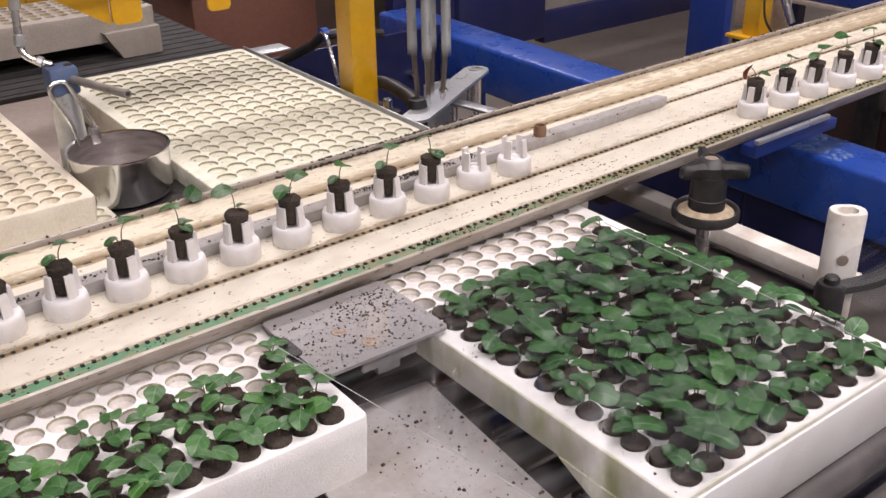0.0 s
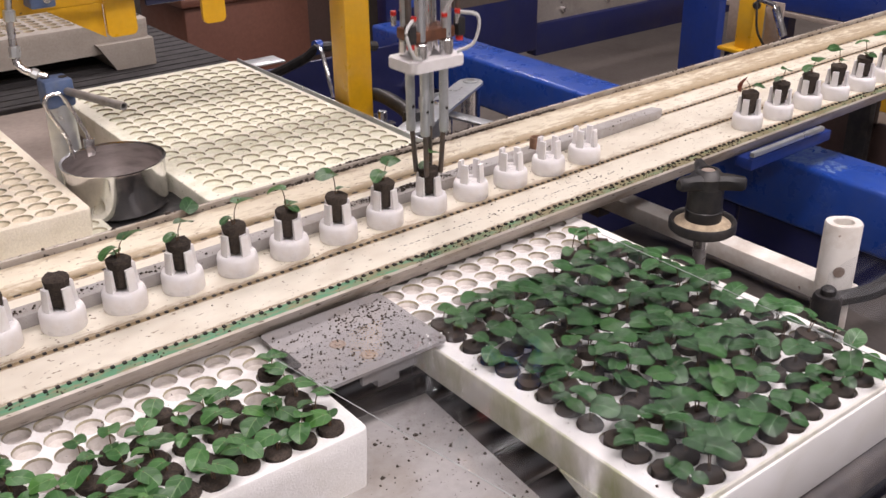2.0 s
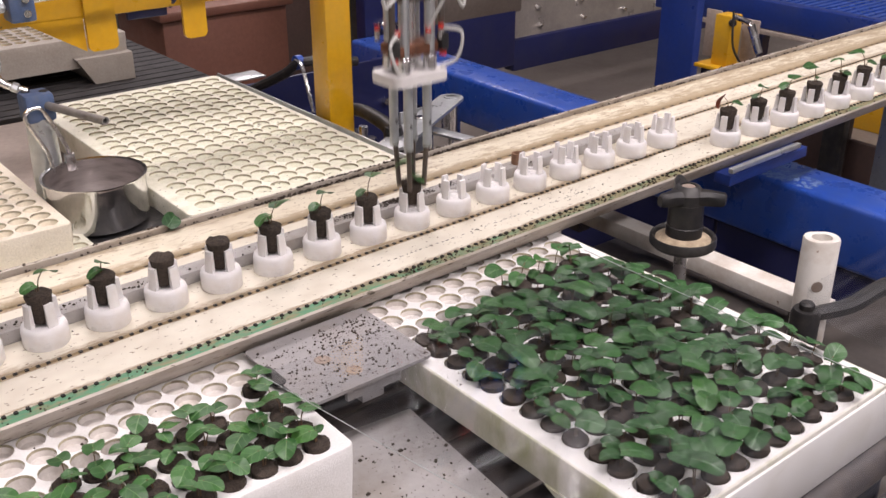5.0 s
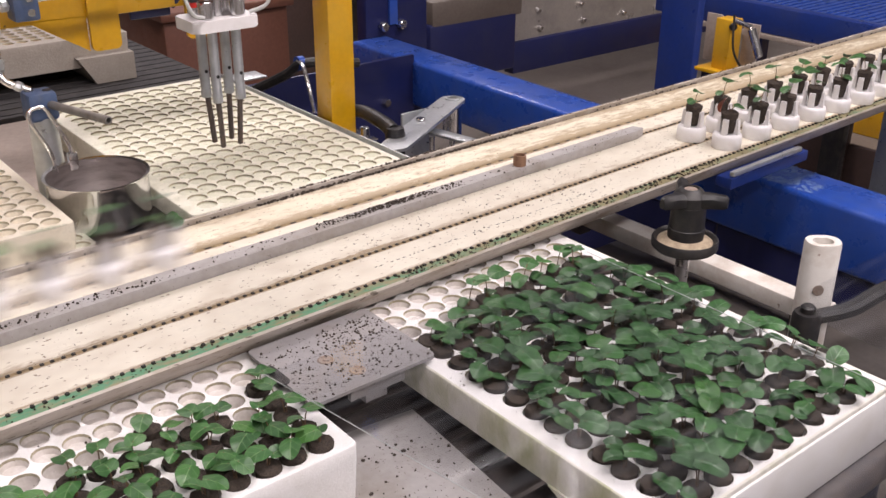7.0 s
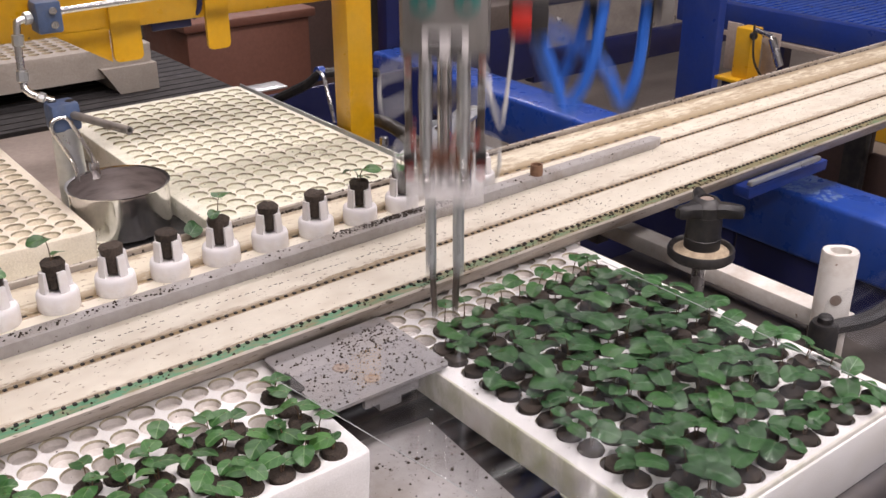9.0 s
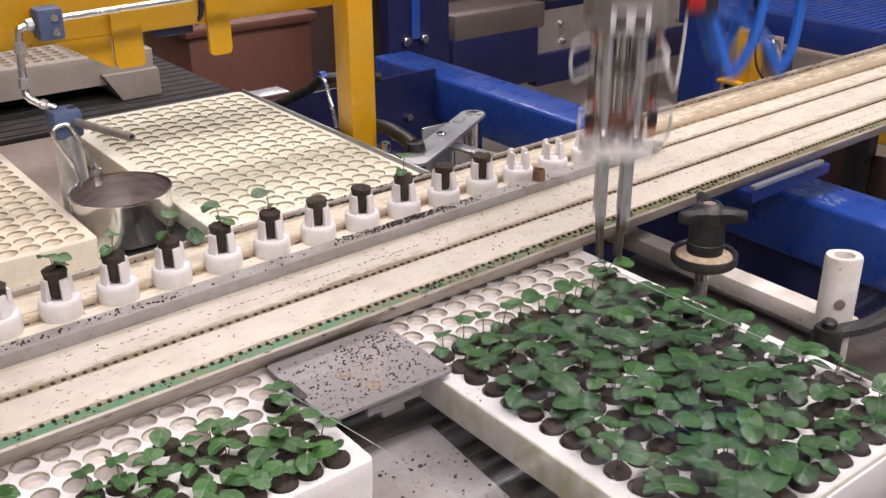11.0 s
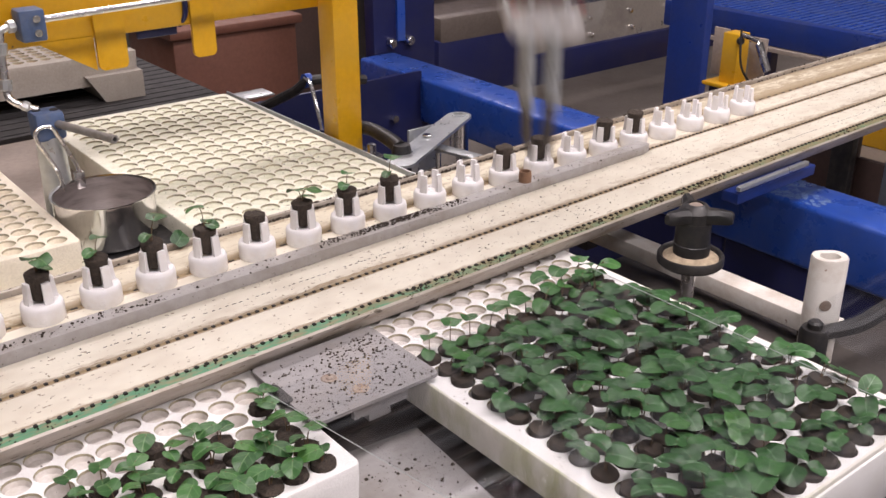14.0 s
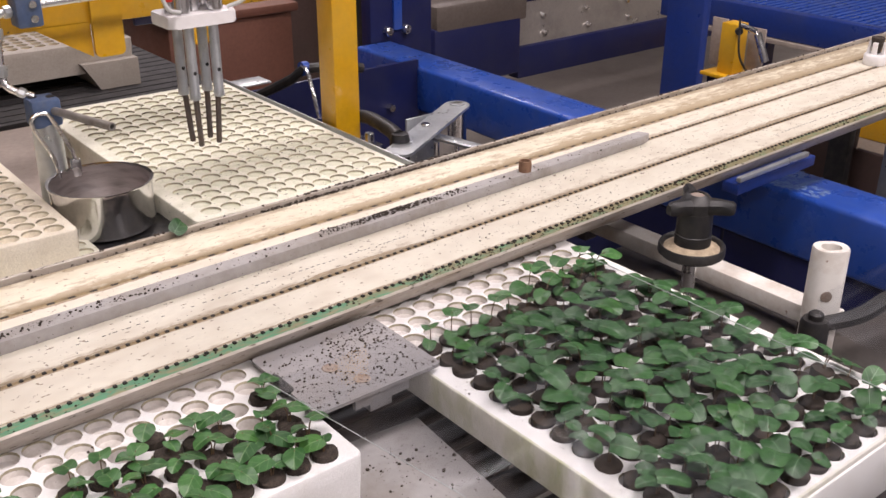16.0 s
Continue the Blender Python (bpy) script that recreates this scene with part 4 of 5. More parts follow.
part("lining", lathe(B(), [(0.0764, 0.079), (0.0758, 0.016), (0.0695, 0.0055), (0, 0.0045)], 48), M["pan_inside"], pan, "dull inside of the pan, darkened for its reflections")
part("handle", sweep(B(), arc([(-0.040, 0.066, 0.072), (-0.044, 0.070, 0.105), (-0.066, 0.074, 0.160), (-0.062, 0.076, 0.175), (-0.046, 0.077, 0.178), (-0.036, 0.077, 0.168), (-0.012, 0.076, 0.110), (-0.006, 0.078, 0.080)], 8), 0.0034, 10), M["chrome"], pan, "bright wire handle")
part("handle_bracket", ebox(B(), (-0.008, 0.079, 0.080), (0.016, 0.012, 0.030), bevel=0.003), M["chrome"], pan)
stand = thing("steel_stand", "brushed steel tube with a blue-grey clamp and a rod", "stand", pose(-0.178, 0.668, 0.84))
part("tube", lathe(B(), [(0.026, 0.0), (0.025, 0.010), (0.0215, 0.200), (0, 0.200)], 28), M["zinc"], stand)
part("clamp", ebox(B(), (0, 0, 0.210), (0.046, 0.044, 0.046), bevel=0.006), M["blue_clamp"], stand, "blue-grey cast clamp")
for x, y in ((-0.012, 0.006), (0.012, -0.006)):
    part("recess", cyl(B(), (x, y, 0.2332), (x, y, 0.2342), 0.007, 14), M["black"], stand)
ra, rb = Vector((0.050, -0.155, 0.213)), Vector((0.010, -0.018, 0.213))
part("rod", lathe(B(), [(0, 0.02), (0.0040, 0.02), (0.0042, 0.0), (0.0066, 0.0), (0.0066, (rb - ra).length), (0, (rb - ra).length)], 16, Matrix.Translation(ra) @ (rb - ra).to_track_quat("Z", "Y").to_matrix().to_4x4()), M["cast"], stand, "hollow steel rod")

post = thing("yellow_post", "yellow painted square steel post", "steel post")
part("base", ebox(B(), (0.425, 0.722, 0.421), (0.07, 0.07, 0.842)), M["blue_dark"], post)
part("post", ebox(B(), (0.418, 0.727, 1.23), (0.058, 0.055, 0.76), bevel=0.003), M["yellow"], post)
part("foot", ebox(B(), (0.435, 0.715, 0.848), (0.10, 0.08, 0.012), bevel=0.002), M["chrome"], post)
part("foot_bolt", cyl(B(), (0.468, 0.70, 0.854), (0.468, 0.70, 0.875), 0.010, 10, bev=0.002), M["chrome"], post)
gantry = thing("yellow_gantry", "yellow painted gantry beam with hanging plates", "gantry beam")
part("beam", ebox(B(), (-0.29, 0.782, 1.205), (1.40, 0.05, 0.10), bevel=0.004), M["yellow"], gantry)
bm = B()
prism(bm, rounded(-0.022, -0.045, 0.022, 0.06, 0.010), -0.004, 0.004)
bmesh.ops.transform(bm, matrix=pose(0.145, 0.752, 1.142) @ pose(0, 0, 0, 90, 0, 0), verts=bm.verts)
part("hanging_plate", bm, M["yellow"], gantry)
bm = B()
prism(bm, rounded(-0.026, -0.045, 0.026, 0.06, 0.010), -0.004, 0.004)
bmesh.ops.transform(bm, matrix=pose(-0.026, 0.752, 1.145) @ pose(0, 0, 0, 90, 0, 0), verts=bm.verts)
part("hanging_plate", bm, M["yellow"], gantry)
bm = B()
lo_ = [bm.verts.new(v) for v in ((-0.150, 0.757, 1.160), (-0.053, 0.757, 1.160), (-0.053, 0.757, 1.100))]
hi_ = [bm.verts.new((v.co.x, v.co.y + 0.035, v.co.z)) for v in lo_]
bm.faces.new(lo_)
bm.faces.new(hi_[::-1])
for k in range(3):
    bm.faces.new((lo_[k], lo_[(k + 1) % 3], hi_[(k + 1) % 3], hi_[k]))
part("gusset", bm, M["yellow"], gantry)
part("blue_strap", ebox(B(), (0.065, 0.770, 1.150), (0.075, 0.010, 0.020), bevel=0.003), M["blue_dark"], gantry)
part("blue_cable", sweep(B(), arc([(0.105, 0.765, 1.155), (0.116, 0.755, 1.18), (0.112, 0.75, 1.25), (0.112, 0.76, 1.33)], 6), 0.005, 8), M["blue_dark"], gantry)
part("guide_rod", cyl(B(), (-0.15, 0.715, 1.205), (0.34, 0.715, 1.218), 0.0058, 14), M["chrome"], gantry, "bright round guide rod")
part("rod_holder", ebox(B(), (0.33, 0.745, 1.218), (0.02, 0.09, 0.03)), M["yellow"], gantry)
fit_ = part("valve", ebox(B(), (-0.165, 0.715, 1.200), (0.040, 0.040, 0.050), bevel=0.004), M["blue_clamp"], gantry, "blue-grey air valve block")
for z in (1.189, 1.211):
    part("valve_screw", cyl(B(), (-0.160, 0.695, z), (-0.160, 0.690, z), 0.006, 14, bev=0.001), M["chrome"], fit_)
part("valve_bracket", ebox(B(), (-0.165, 0.755, 1.20), (0.03, 0.045, 0.03)), M["yellow"], gantry)
pipe = part("air_pipe", sweep(B(), arc([(-0.182, 0.715, 1.20), (-0.206, 0.712, 1.198), (-0.214, 0.710, 1.186), (-0.220, 0.705, 1.11), (-0.216, 0.695, 1.088), (-0.185, 0.68, 1.072)], 6), 0.0060, 12), M["chrome"], gantry, "bright pipe with fittings")
for a, b, r in (((-0.188, 0.715, 1.20), (-0.200, 0.714, 1.20), 0.010), ((-0.2150, 0.709, 1.178), (-0.2165, 0.708, 1.160), 0.0095), ((-0.2185, 0.706, 1.122), (-0.2205, 0.704, 1.104), 0.0095), ((-0.205, 0.689, 1.082), (-0.196, 0.684, 1.077), 0.0085)):
    part("fitting", cyl(B(), a, b, r, 8, bev=0.0015), M["zinc"], pipe)

# ---- clamp arms behind the conveyor ----
arms = thing("swing_clamp", "galvanised flat-bar clamp arm with a round end", "clamp arm")
ang = math.atan2(0.17, 0.285)
bm = B()
o = rounded(0.0, -0.028, 0.385, 0.028, 0.0278, 8)
prism(bm, o, 0.0, 0.006)
part("flat_bar", bm, M["zinc"], arms, m=pose(0.408, 0.533, 0.880) @ pose(0, 0, 0, 0, 0, math.degrees(ang)))
part("pin", cyl(B(), (0.716, 0.716, 0.80), (0.716, 0.716, 0.879), 0.021, 24, bev=0.002), M["chrome"], arms, "bright round pin")
part("ring", lathe(B(), [(0.010, 0.886), (0.017, 0.886), (0.017, 0.889), (0.010, 0.889)], 24, pose(0.716, 0.716, 0)), M["zinc"], arms)
part("pivot_bolt", cyl(B(), (0.565, 0.637, 0.886), (0.565, 0.637, 0.892), 0.010, 12, bev=0.002), M["chrome"], arms)
part("cross_bar", ebox(B(), (0.60, 0.555, 0.862), (0.030, 0.25, 0.006), pose(0, 0, 0, 0, 0, 12), 0.001), M["zinc"], arms)
part("rod", cyl(B(), (0.565, 0.60, 0.70), (0.565, 0.60, 0.862), 0.006, 12), M["chrome"], arms)
part("pin_rod", cyl(B(), (0.716, 0.716, 0.62), (0.716, 0.716, 0.80), 0.006, 12), M["chrome"], arms)
part("back_plate", ebox(B(), (0.60, 0.70, 0.80), (0.075, 0.006, 0.17), bevel=0.001), M["zinc"], arms, "grey sheet plate")
part("plate_bolt", cyl(B(), (0.60, 0.697, 0.862), (0.60, 0.68, 0.862), 0.007, 10), M["chrome"], arms)
part("base", ebox(B(), (0.62, 0.66, 0.36), (0.20, 0.12, 0.72)), M["grey_deck"], arms)
grip = thing("lever_clamp", "black plastic clamp handle at the yellow post", "clamp handle")
part("lever", sweep(B(), arc([(0.455, 0.735, 0.905), (0.462, 0.69, 0.910), (0.468, 0.63, 0.900), (0.466, 0.600, 0.892)], 6), 0.013, 12, 0.016), M["black"], grip)
part("hub", lathe(B(), [(0, 0.80), (0.020, 0.80), (0.020, 0.888), (0.017, 0.902), (0, 0.902)], 22, pose(0.466, 0.592, 0)), M["black"], grip)
part("bolt", cyl(B(), (0.43, 0.735, 0.905), (0.455, 0.735, 0.905), 0.012, 12, bev=0.002), M["chrome"], grip)
part("stand", ebox(B(), (0.466, 0.592, 0.40), (0.03, 0.03, 0.80)), M["grey_deck"], grip)
hook = thing("hose_hook", "blue hose tail with a bright wire behind the tray", "hose")
part("hose", sweep(B(), arc([(0.50, 1.22, 0.83), (0.535, 1.12, 0.885), (0.55, 1.08, 0.915), (0.60, 1.06, 0.918), (0.70, 1.06, 0.90)], 6), 0.012, 10), M["black"], hook)
part("post", cyl(B(), (0.53, 0.99, 0.0), (0.53, 0.99, 0.823), 0.008, 10), M["blue_dark"], hook)
part("wire", sweep(B(), arc([(0.545, 1.08, 0.925), (0.535, 1.04, 0.92), (0.525, 1.00, 0.87), (0.53, 0.99, 0.82)], 6), 0.005, 8), M["chrome"], hook)
part("ring", lathe(B(), [(0.010, -0.008), (0.017, -0.008), (0.017, 0.008), (0.010, 0.008)], 16, pose(0.55, 1.08, 0.918) @ pose(0, 0, 0, 0, 90, 0)), M["blue"], hook)

# ---- clear covers over the trays ----
def clear_cover(outline, label, rods, edges=()):
    cv = thing("clear_cover", label, "plastic cover")
    bm = B()
    prism(bm, outline, 0.9510, 0.9522)
    part("sheet", bm, M["clear"], cv, smooth=0)
    for a, b in edges:
        part("sheet_edge", sweep(B(), [(*a, 0.9516), (*b, 0.9516)], 0.0005, 6), M["sheet_edge"], cv, "milky cut edge of the sheet")
    part("holder", ebox(B(), ((rods[0] + rods[1]) / 2, -1.06, 0.9515), (rods[1] - rods[0], 0.03, 0.012), bevel=0.002), M["alu"], cv, "aluminium clamping bar")
    for x in rods:
        part("rod", cyl(B(), (x, -1.06, 0.0), (x, -1.06, 0.9455), 0.008, 12), M["chrome"], cv)


clear_cover([(-0.228, -0.112), (0.2610, -0.112), (0.2660, -1.06), (-0.080, -1.06)], "scratched clear plastic sheet over the foam trays", (-0.07, 0.25), (((0.2612, -0.112), (0.2662, -1.06)), ((-0.2282, -0.112), (-0.0802, -1.06))))
clear_cover(rounded(0.33, -1.06, 0.80, -0.36, 0.09), "hazy clear plastic sheet beside the seedling tray", (0.45, 0.70))

# ---- small loose things on the conveyor ----
ring = thing("rusty_ring", "short piece of rusty pipe on the lane divider", "pipe piece", CR @ pose(0.430, 0.180, DIV_TOP))
part("pipe", lathe(B(), [(0.0075, 0), (0.0105, 0), (0.0108, 0.010), (0.0100, 0.018), (0.0078, 0.018), (0.0075, 0)], 18), M["rust"], ring)
fallen = tagged(new("fallen_leaf", leaf_mesh(0.030, M["leaf"], 0.2, 31)), "green leaf fallen against the conveyor's back rail", "leaf")
fallen.matrix_basis = pose(-0.128, 0.325, BELT + 0.016, 35, -15, 40)
def grime(y, side, x0, x1, wmax, seed, label):
    """Uneven brown film lying along an edge of the belts."""
    rnd = random.Random(seed)
    vs, fs = [], []
    n = int((x1 - x0) / 0.006)
    w = 0.3
    for k in range(n + 1):
        w = min(1.0, max(0.05, w + rnd.uniform(-0.22, 0.22)))
        x = x0 + (x1 - x0) * k / n
        vs += [(x, y, BELT + 0.00035), (x, y + side * wmax * w, BELT + 0.00035)]
        if k:
            fs.append((2 * k - 2, 2 * k, 2 * k + 1, 2 * k - 1))
    me = bpy.data.meshes.new("grime")
    me.from_pydata(vs, [], fs)
    me.materials.append(M["grime"])
    ob = tagged(new("grime", me), label, "dirt film", kind="stuff")
    ob.matrix_basis = CR
    return ob


for k, (y, sd, w) in enumerate(((0.0960, 1, 0.009), (0.0870, -1, 0.003), (0.0195, 1, 0.004), (0.2450, -1, 0.006), (0.1830, -1, 0.004))):
    grime(y, sd, -0.9, 2.4, w, 40 + k, "brown dirt film along a belt edge")
crumbs("soil_on_plate", [(-0.186, -0.138, -0.024, -0.012, 0.9122, 1.0), (-0.10, -0.07, -0.03, -0.012, 0.9122, 0.3)], 950, 0.0003, 0.0019, "dark soil crumbs on the steel plate", 1)
for pile in (
        crumbs("soil_on_divider", [(-0.55, 0.164, 0.70, 0.186, DIV_TOP + 0.0002, 0.5), (0.03, 0.172, 0.30, 0.190, DIV_TOP + 0.0002, 1.3), (0.10, 0.176, 0.24, 0.190, DIV_TOP + 0.0002, 1.2), (-0.5, 0.166, -0.2, 0.180, DIV_TOP + 0.0002, 0.4)], 1300, 0.0004, 0.0021, "dark soil crumbs on the lane divider", 2),
        crumbs("soil_on_belts", [(-0.5, 0.020, 1.6, 0.245, BELT + 0.0002, 1.0), (0.05, 0.11, 0.5, 0.150, BELT + 0.0002, 0.35), (0.15, 0.04, 0.45, 0.085, BELT + 0.0002, 0.25)], 480, 0.0003, 0.0014, "scattered soil crumbs on the belts", 3),
        crumbs("soil_along_front", [(0.05, -0.004, 0.75, 0.018, BELT - 0.0012, 1.0), (-0.5, -0.003, 1.6, 0.016, BELT - 0.0012, 0.8), (0.055, 0.002, 0.085, 0.014, BELT + 0.0002, 0.12)], 900, 0.0005, 0.0022, "soil caked along the conveyor's front edge", 4),
        crumbs("soil_along_back", [(-0.5, 0.3305, 1.9, 0.3345, BELT + 0.0119, 0.4), (-0.55, 0.3255, 1.9, 0.330, BELT + 0.0045, 0.6), (0.02, 0.322, 0.62, 0.330, BELT + 0.0050, 1.6), (0.10, 0.3305, 0.42, 0.3345, BELT + 0.0119, 0.5)], 2000, 0.0005, 0.0028, "soil caked along the conveyor's back rail", 5)):
    pile.matrix_basis = CR
crumbs("soil_on_sheet", [(-0.175, -0.60, -0.022, -0.15, 0.8252, 1.0)], 420, 0.0004, 0.0028, "soil crumbs on the steel sheet", 6)
crumbs("soil_on_trays", [(-0.6, -0.20, -0.19, 0.0, TRAY + 0.0001, 0.6), (-0.03, -0.49, 0.0, 0.0, TRAY + 0.0001, 0.4), (0.0, 0.46, 0.33, 1.08, TRAY + 0.0082, 1.6), (0.16, 0.60, 0.30, 0.78, TRAY + 0.0082, 1.0)], 420, 0.0004, 0.0018, "soil crumbs on the foam trays", 7)

crumbs("paint_chips", [(1.043, 0.075, 1.155, 0.19, 0.8001, 1.0), (1.043, 0.02, 1.10, 0.11, 0.8001, 0.35)], 800, 0.0008, 0.0062, "bleached flaking blue paint on the frame beam", 9, "paint_chip", "paint flakes", 0.05)

# ---- seedlings ----
def plug_mesh(r0, r1, h, seed):
    rnd = random.Random(seed)
    bm = B()
    N = 14
    rings = []
    for r, z in ((r0, 0.0), (r0 * 0.5 + r1 * 0.5, h * 0.5), (r1, h * 0.94), (r1 * 0.9, h), (r1 * 0.5, h * 1.02)):
        rings.append([bm.verts.new((r * (1 + rnd.uniform(-0.05, 0.05)) * math.cos(2 * math.pi * k / N), r * (1 + rnd.uniform(-0.05, 0.05)) * math.sin(2 * math.pi * k / N),
                                    z + (rnd.uniform(-0.0015, 0.0015) if z > 0 else 0))) for k in range(N)])
    for a, b in zip(rings, rings[1:]):
        for k in range(N):
            bm.faces.new((a[k], a[(k + 1) % N], b[(k + 1) % N], b[k]))
    bm.faces.new(rings[-1])
    bm.faces.new(rings[0][::-1])
    return finish("peat_plug", bm, M["soil"], 40)


PLUG_H = 0.037
plugs = [plug_mesh(0.0098, 0.0154, PLUG_H, s) for s in range(4)]
tray_plugs = [plug_mesh(0.0100, 0.0140, PLUG_H, s) for s in range(4)]
leaves = [leaf_mesh(sz, M["leaf"], fo, i) for i, (sz, fo) in enumerate(((0.033, 0.10), (0.031, 0.05), (0.027, 0.16), (0.032, -0.05), (0.023, 0.1)))]
young = [leaf_mesh(sz, M["leaf_light"], fo, i + 9) for i, (sz, fo) in enumerate(((0.0235, 0.1), (0.019, 0.2), (0.026, 0.0)))]
tiny = [leaf_mesh(sz, M["leaf"], fo, i + 40) for i, (sz, fo) in enumerate(((0.021, 0.12), (0.017, 0.2), (0.024, 0.05)))]
red_leaf = leaf_mesh(0.03, M["leaf_red"], 0.3, 4)
cup_leaves = [leaf_mesh(sz, M["leaf_light"], fo, i + 20) for i, (sz, fo) in enumerate(((0.031, 0.05), (0.020, 0.1), (0.026, 0.15)))]


def seedling(label, plug, spec, m, group=""):
    """A peat plug with stems and leaves. spec: rows of (lean angle, height, reach, leaf mesh, leaf tilt)."""
    s = thing("seedling", label, "seedling", m, group)
    part("peat_plug", plug, None, s)
    for ang, h, reach, lf, tilt in spec:
        c, q = math.cos(radians(ang)), math.sin(radians(ang))
        top = (reach * c, reach * q, PLUG_H + h)
        part("stem", sweep(B(), arc([(0.001 * c, 0.001 * q, PLUG_H - 0.006), (reach * 0.3 * c, reach * 0.3 * q, PLUG_H + h * 0.55), top], 3), 0.00085, 5, 0.0006), M["stem"], s)
        part("leaf", lf, None, s, m=pose(*top) @ pose(0, 0, 0, 0, 0, ang) @ pose(0, 0, 0, random.uniform(-14, 14), tilt, 0) @ pose(-0.004, 0, 0))
    return s


FAR = pose(0, 0, -5)
DENSE = "green seedling with dark peat plug in the foam tray"
kinds_dense = []
for v in range(9):
    rnd = random.Random(50 + v)
    spec = []
    a = rnd.uniform(-25, 25)
    for k in range((1, 2, 1, 1, 2, 2, 2, 2, 2)[v]):
        spec.append((a, rnd.uniform(0.008, 0.020) if v < 4 else rnd.uniform(0.014, 0.034), rnd.uniform(0.002, 0.009), leaves[(v + k) % 5], rnd.uniform(-8, 22)))
        a += rnd.uniform(100, 170)
    kinds_dense.append(spec)
for v in range(4):
    rnd = random.Random(150 + v)
    a = rnd.uniform(-30, 30)
    spec = []
    for k in range((1, 2, 2, 1)[v]):
        spec.append((a, rnd.uniform(0.004, 0.013), rnd.uniform(0.002, 0.007), tiny[(v + k) % 3], rnd.uniform(-5, 25)))
        a += rnd.uniform(120, 180)
    kinds_dense.append(spec)
kinds_young = []
for v in range(6):
    rnd = random.Random(90 + v)
    a = rnd.uniform(0, 360)
    spec = []
    for k in range((1, 2, 2, 3, 2, 1)[v]):
        spec.append((a, rnd.uniform(0.010, 0.024), rnd.uniform(0.003, 0.008), young[(v + k) % 3], rnd.uniform(-5, 30)))
        a += rnd.uniform(110, 180)
    kinds_young.append(spec)
PLUG_Z = TRAY + 0.0055 - PLUG_H

# full rows of the right-hand tray
random.seed(11)
protos = {}


def dense_at(i, j, label=DENSE):
    v = random.randrange(4) if j < 4 else random.randrange(1, 9)
    if random.random() < (0.65 if j >= 15 or i == 0 else 0.30 if j >= 13 or i == 1 else 0.0):
        v = 9 + random.randrange(4)
    lean = random.uniform(8, 24) if i == 10 and v < 9 else random.uniform(-6, 6)
    m = pose(i * P + random.uniform(-0.0015, 0.0015), -j * P + random.uniform(-0.0015, 0.0015), PLUG_Z, random.uniform(-6, 6), lean, random.gauss(-40, 50) + (180 if random.random() < 0.4 else 0))
    if v in protos:
        return copy_thing(protos[v], m)
    protos[v] = seedling(label, tray_plugs[v % 4], kinds_dense[v], m, "seedlings in the full tray")
    return protos[v]


FULL_ROWS = [dense_at(i, j) for j in range(3, 16) for i in range(11)] + [dense_at(10, 2)]

yprotos = {}
YOUNG = "young seedling with small round leaves in the foam tray"
for j in range(2, 7):
    for i in range(0, 14):
        x, y = -0.214 - i * P, -j * P
        if (j == 2 and i not in (0, 4, 9)) or (j == 3 and i in (1, 8)):
            continue
        v = random.randrange(6)
        m = pose(x + random.uniform(-0.0015, 0.0015), y + random.uniform(-0.0015, 0.0015), PLUG_Z, random.uniform(-6, 6), random.uniform(-6, 6), random.uniform(0, 360))
        if v in yprotos:
            copy_thing(yprotos[v], m)
        else:
            yprotos[v] = seedling(YOUNG, tray_plugs[v % 4], kinds_young[v], m, "young seedlings")


# ---- cups ----
def cup_parts():
    bm = B()
    lathe(bm, [(0, 0), (0.0255, 0), (0.0262, 0.001), (0.0262, 0.020), (0.0248, 0.0245), (0.0225, 0.0262), (0.0150, 0.0262), (0.0140, 0.024), (0, 0.024)], 32)
    base = finish("cup_base", bm, M["white_plastic"], 40)
    bm = B()
    ang = [radians(-18 + k * 36 / 6) for k in range(7)]
    lo_o = [bm.verts.new((0.0212 * math.cos(a), 0.0212 * math.sin(a), 0.0255)) for a in ang]
    hi_o = [bm.verts.new((0.0188 * math.cos(a), 0.0188 * math.sin(a), 0.054)) for a in ang]
    lo_i = [bm.verts.new((0.0136 * math.cos(a), 0.0136 * math.sin(a), 0.0255)) for a in ang]
    hi_i = [bm.verts.new((0.0146 * math.cos(a), 0.0146 * math.sin(a), 0.054)) for a in ang]
    for k in range(6):
        bm.faces.new((lo_o[k], lo_o[k + 1], hi_o[k + 1], hi_o[k]))
        bm.faces.new((lo_i[k + 1], lo_i[k], hi_i[k], hi_i[k + 1]))
        bm.faces.new((hi_o[k], hi_o[k + 1], hi_i[k + 1], hi_i[k]))
        bm.faces.new((lo_o[k + 1], lo_o[k], lo_i[k], lo_i[k + 1]))
    for k in (0, 6):
        bm.faces.new((lo_o[k], hi_o[k], hi_i[k], lo_i[k]))
    bmesh.ops.bevel(bm, geom=[e for e in bm.edges if e.calc_face_angle(0) > 0.8], offset=0.0024, segments=3, affect="EDGES")
    return base, finish("prong", bm, M["white_plastic"], 50)


CUP_BASE, PRONG = cup_parts()


def cup(m, label="white plastic plug holder standing on the conveyor belt"):
    c = thing("plug_cup", label, "plug holder", m, "cups on the conveyor")
    part("cup_base", CUP_BASE, None, c)
    for k in range(4):
        part("prong", PRONG, None, c, m=pose(0, 0, 0, 0, 0, 90 * k + 15))
    return c


LIFT = BELT + 0.0275      # height of a plug's bottom in a cup
PITCH = 0.0768


def along(u):
    return u + 0.05 * u * u


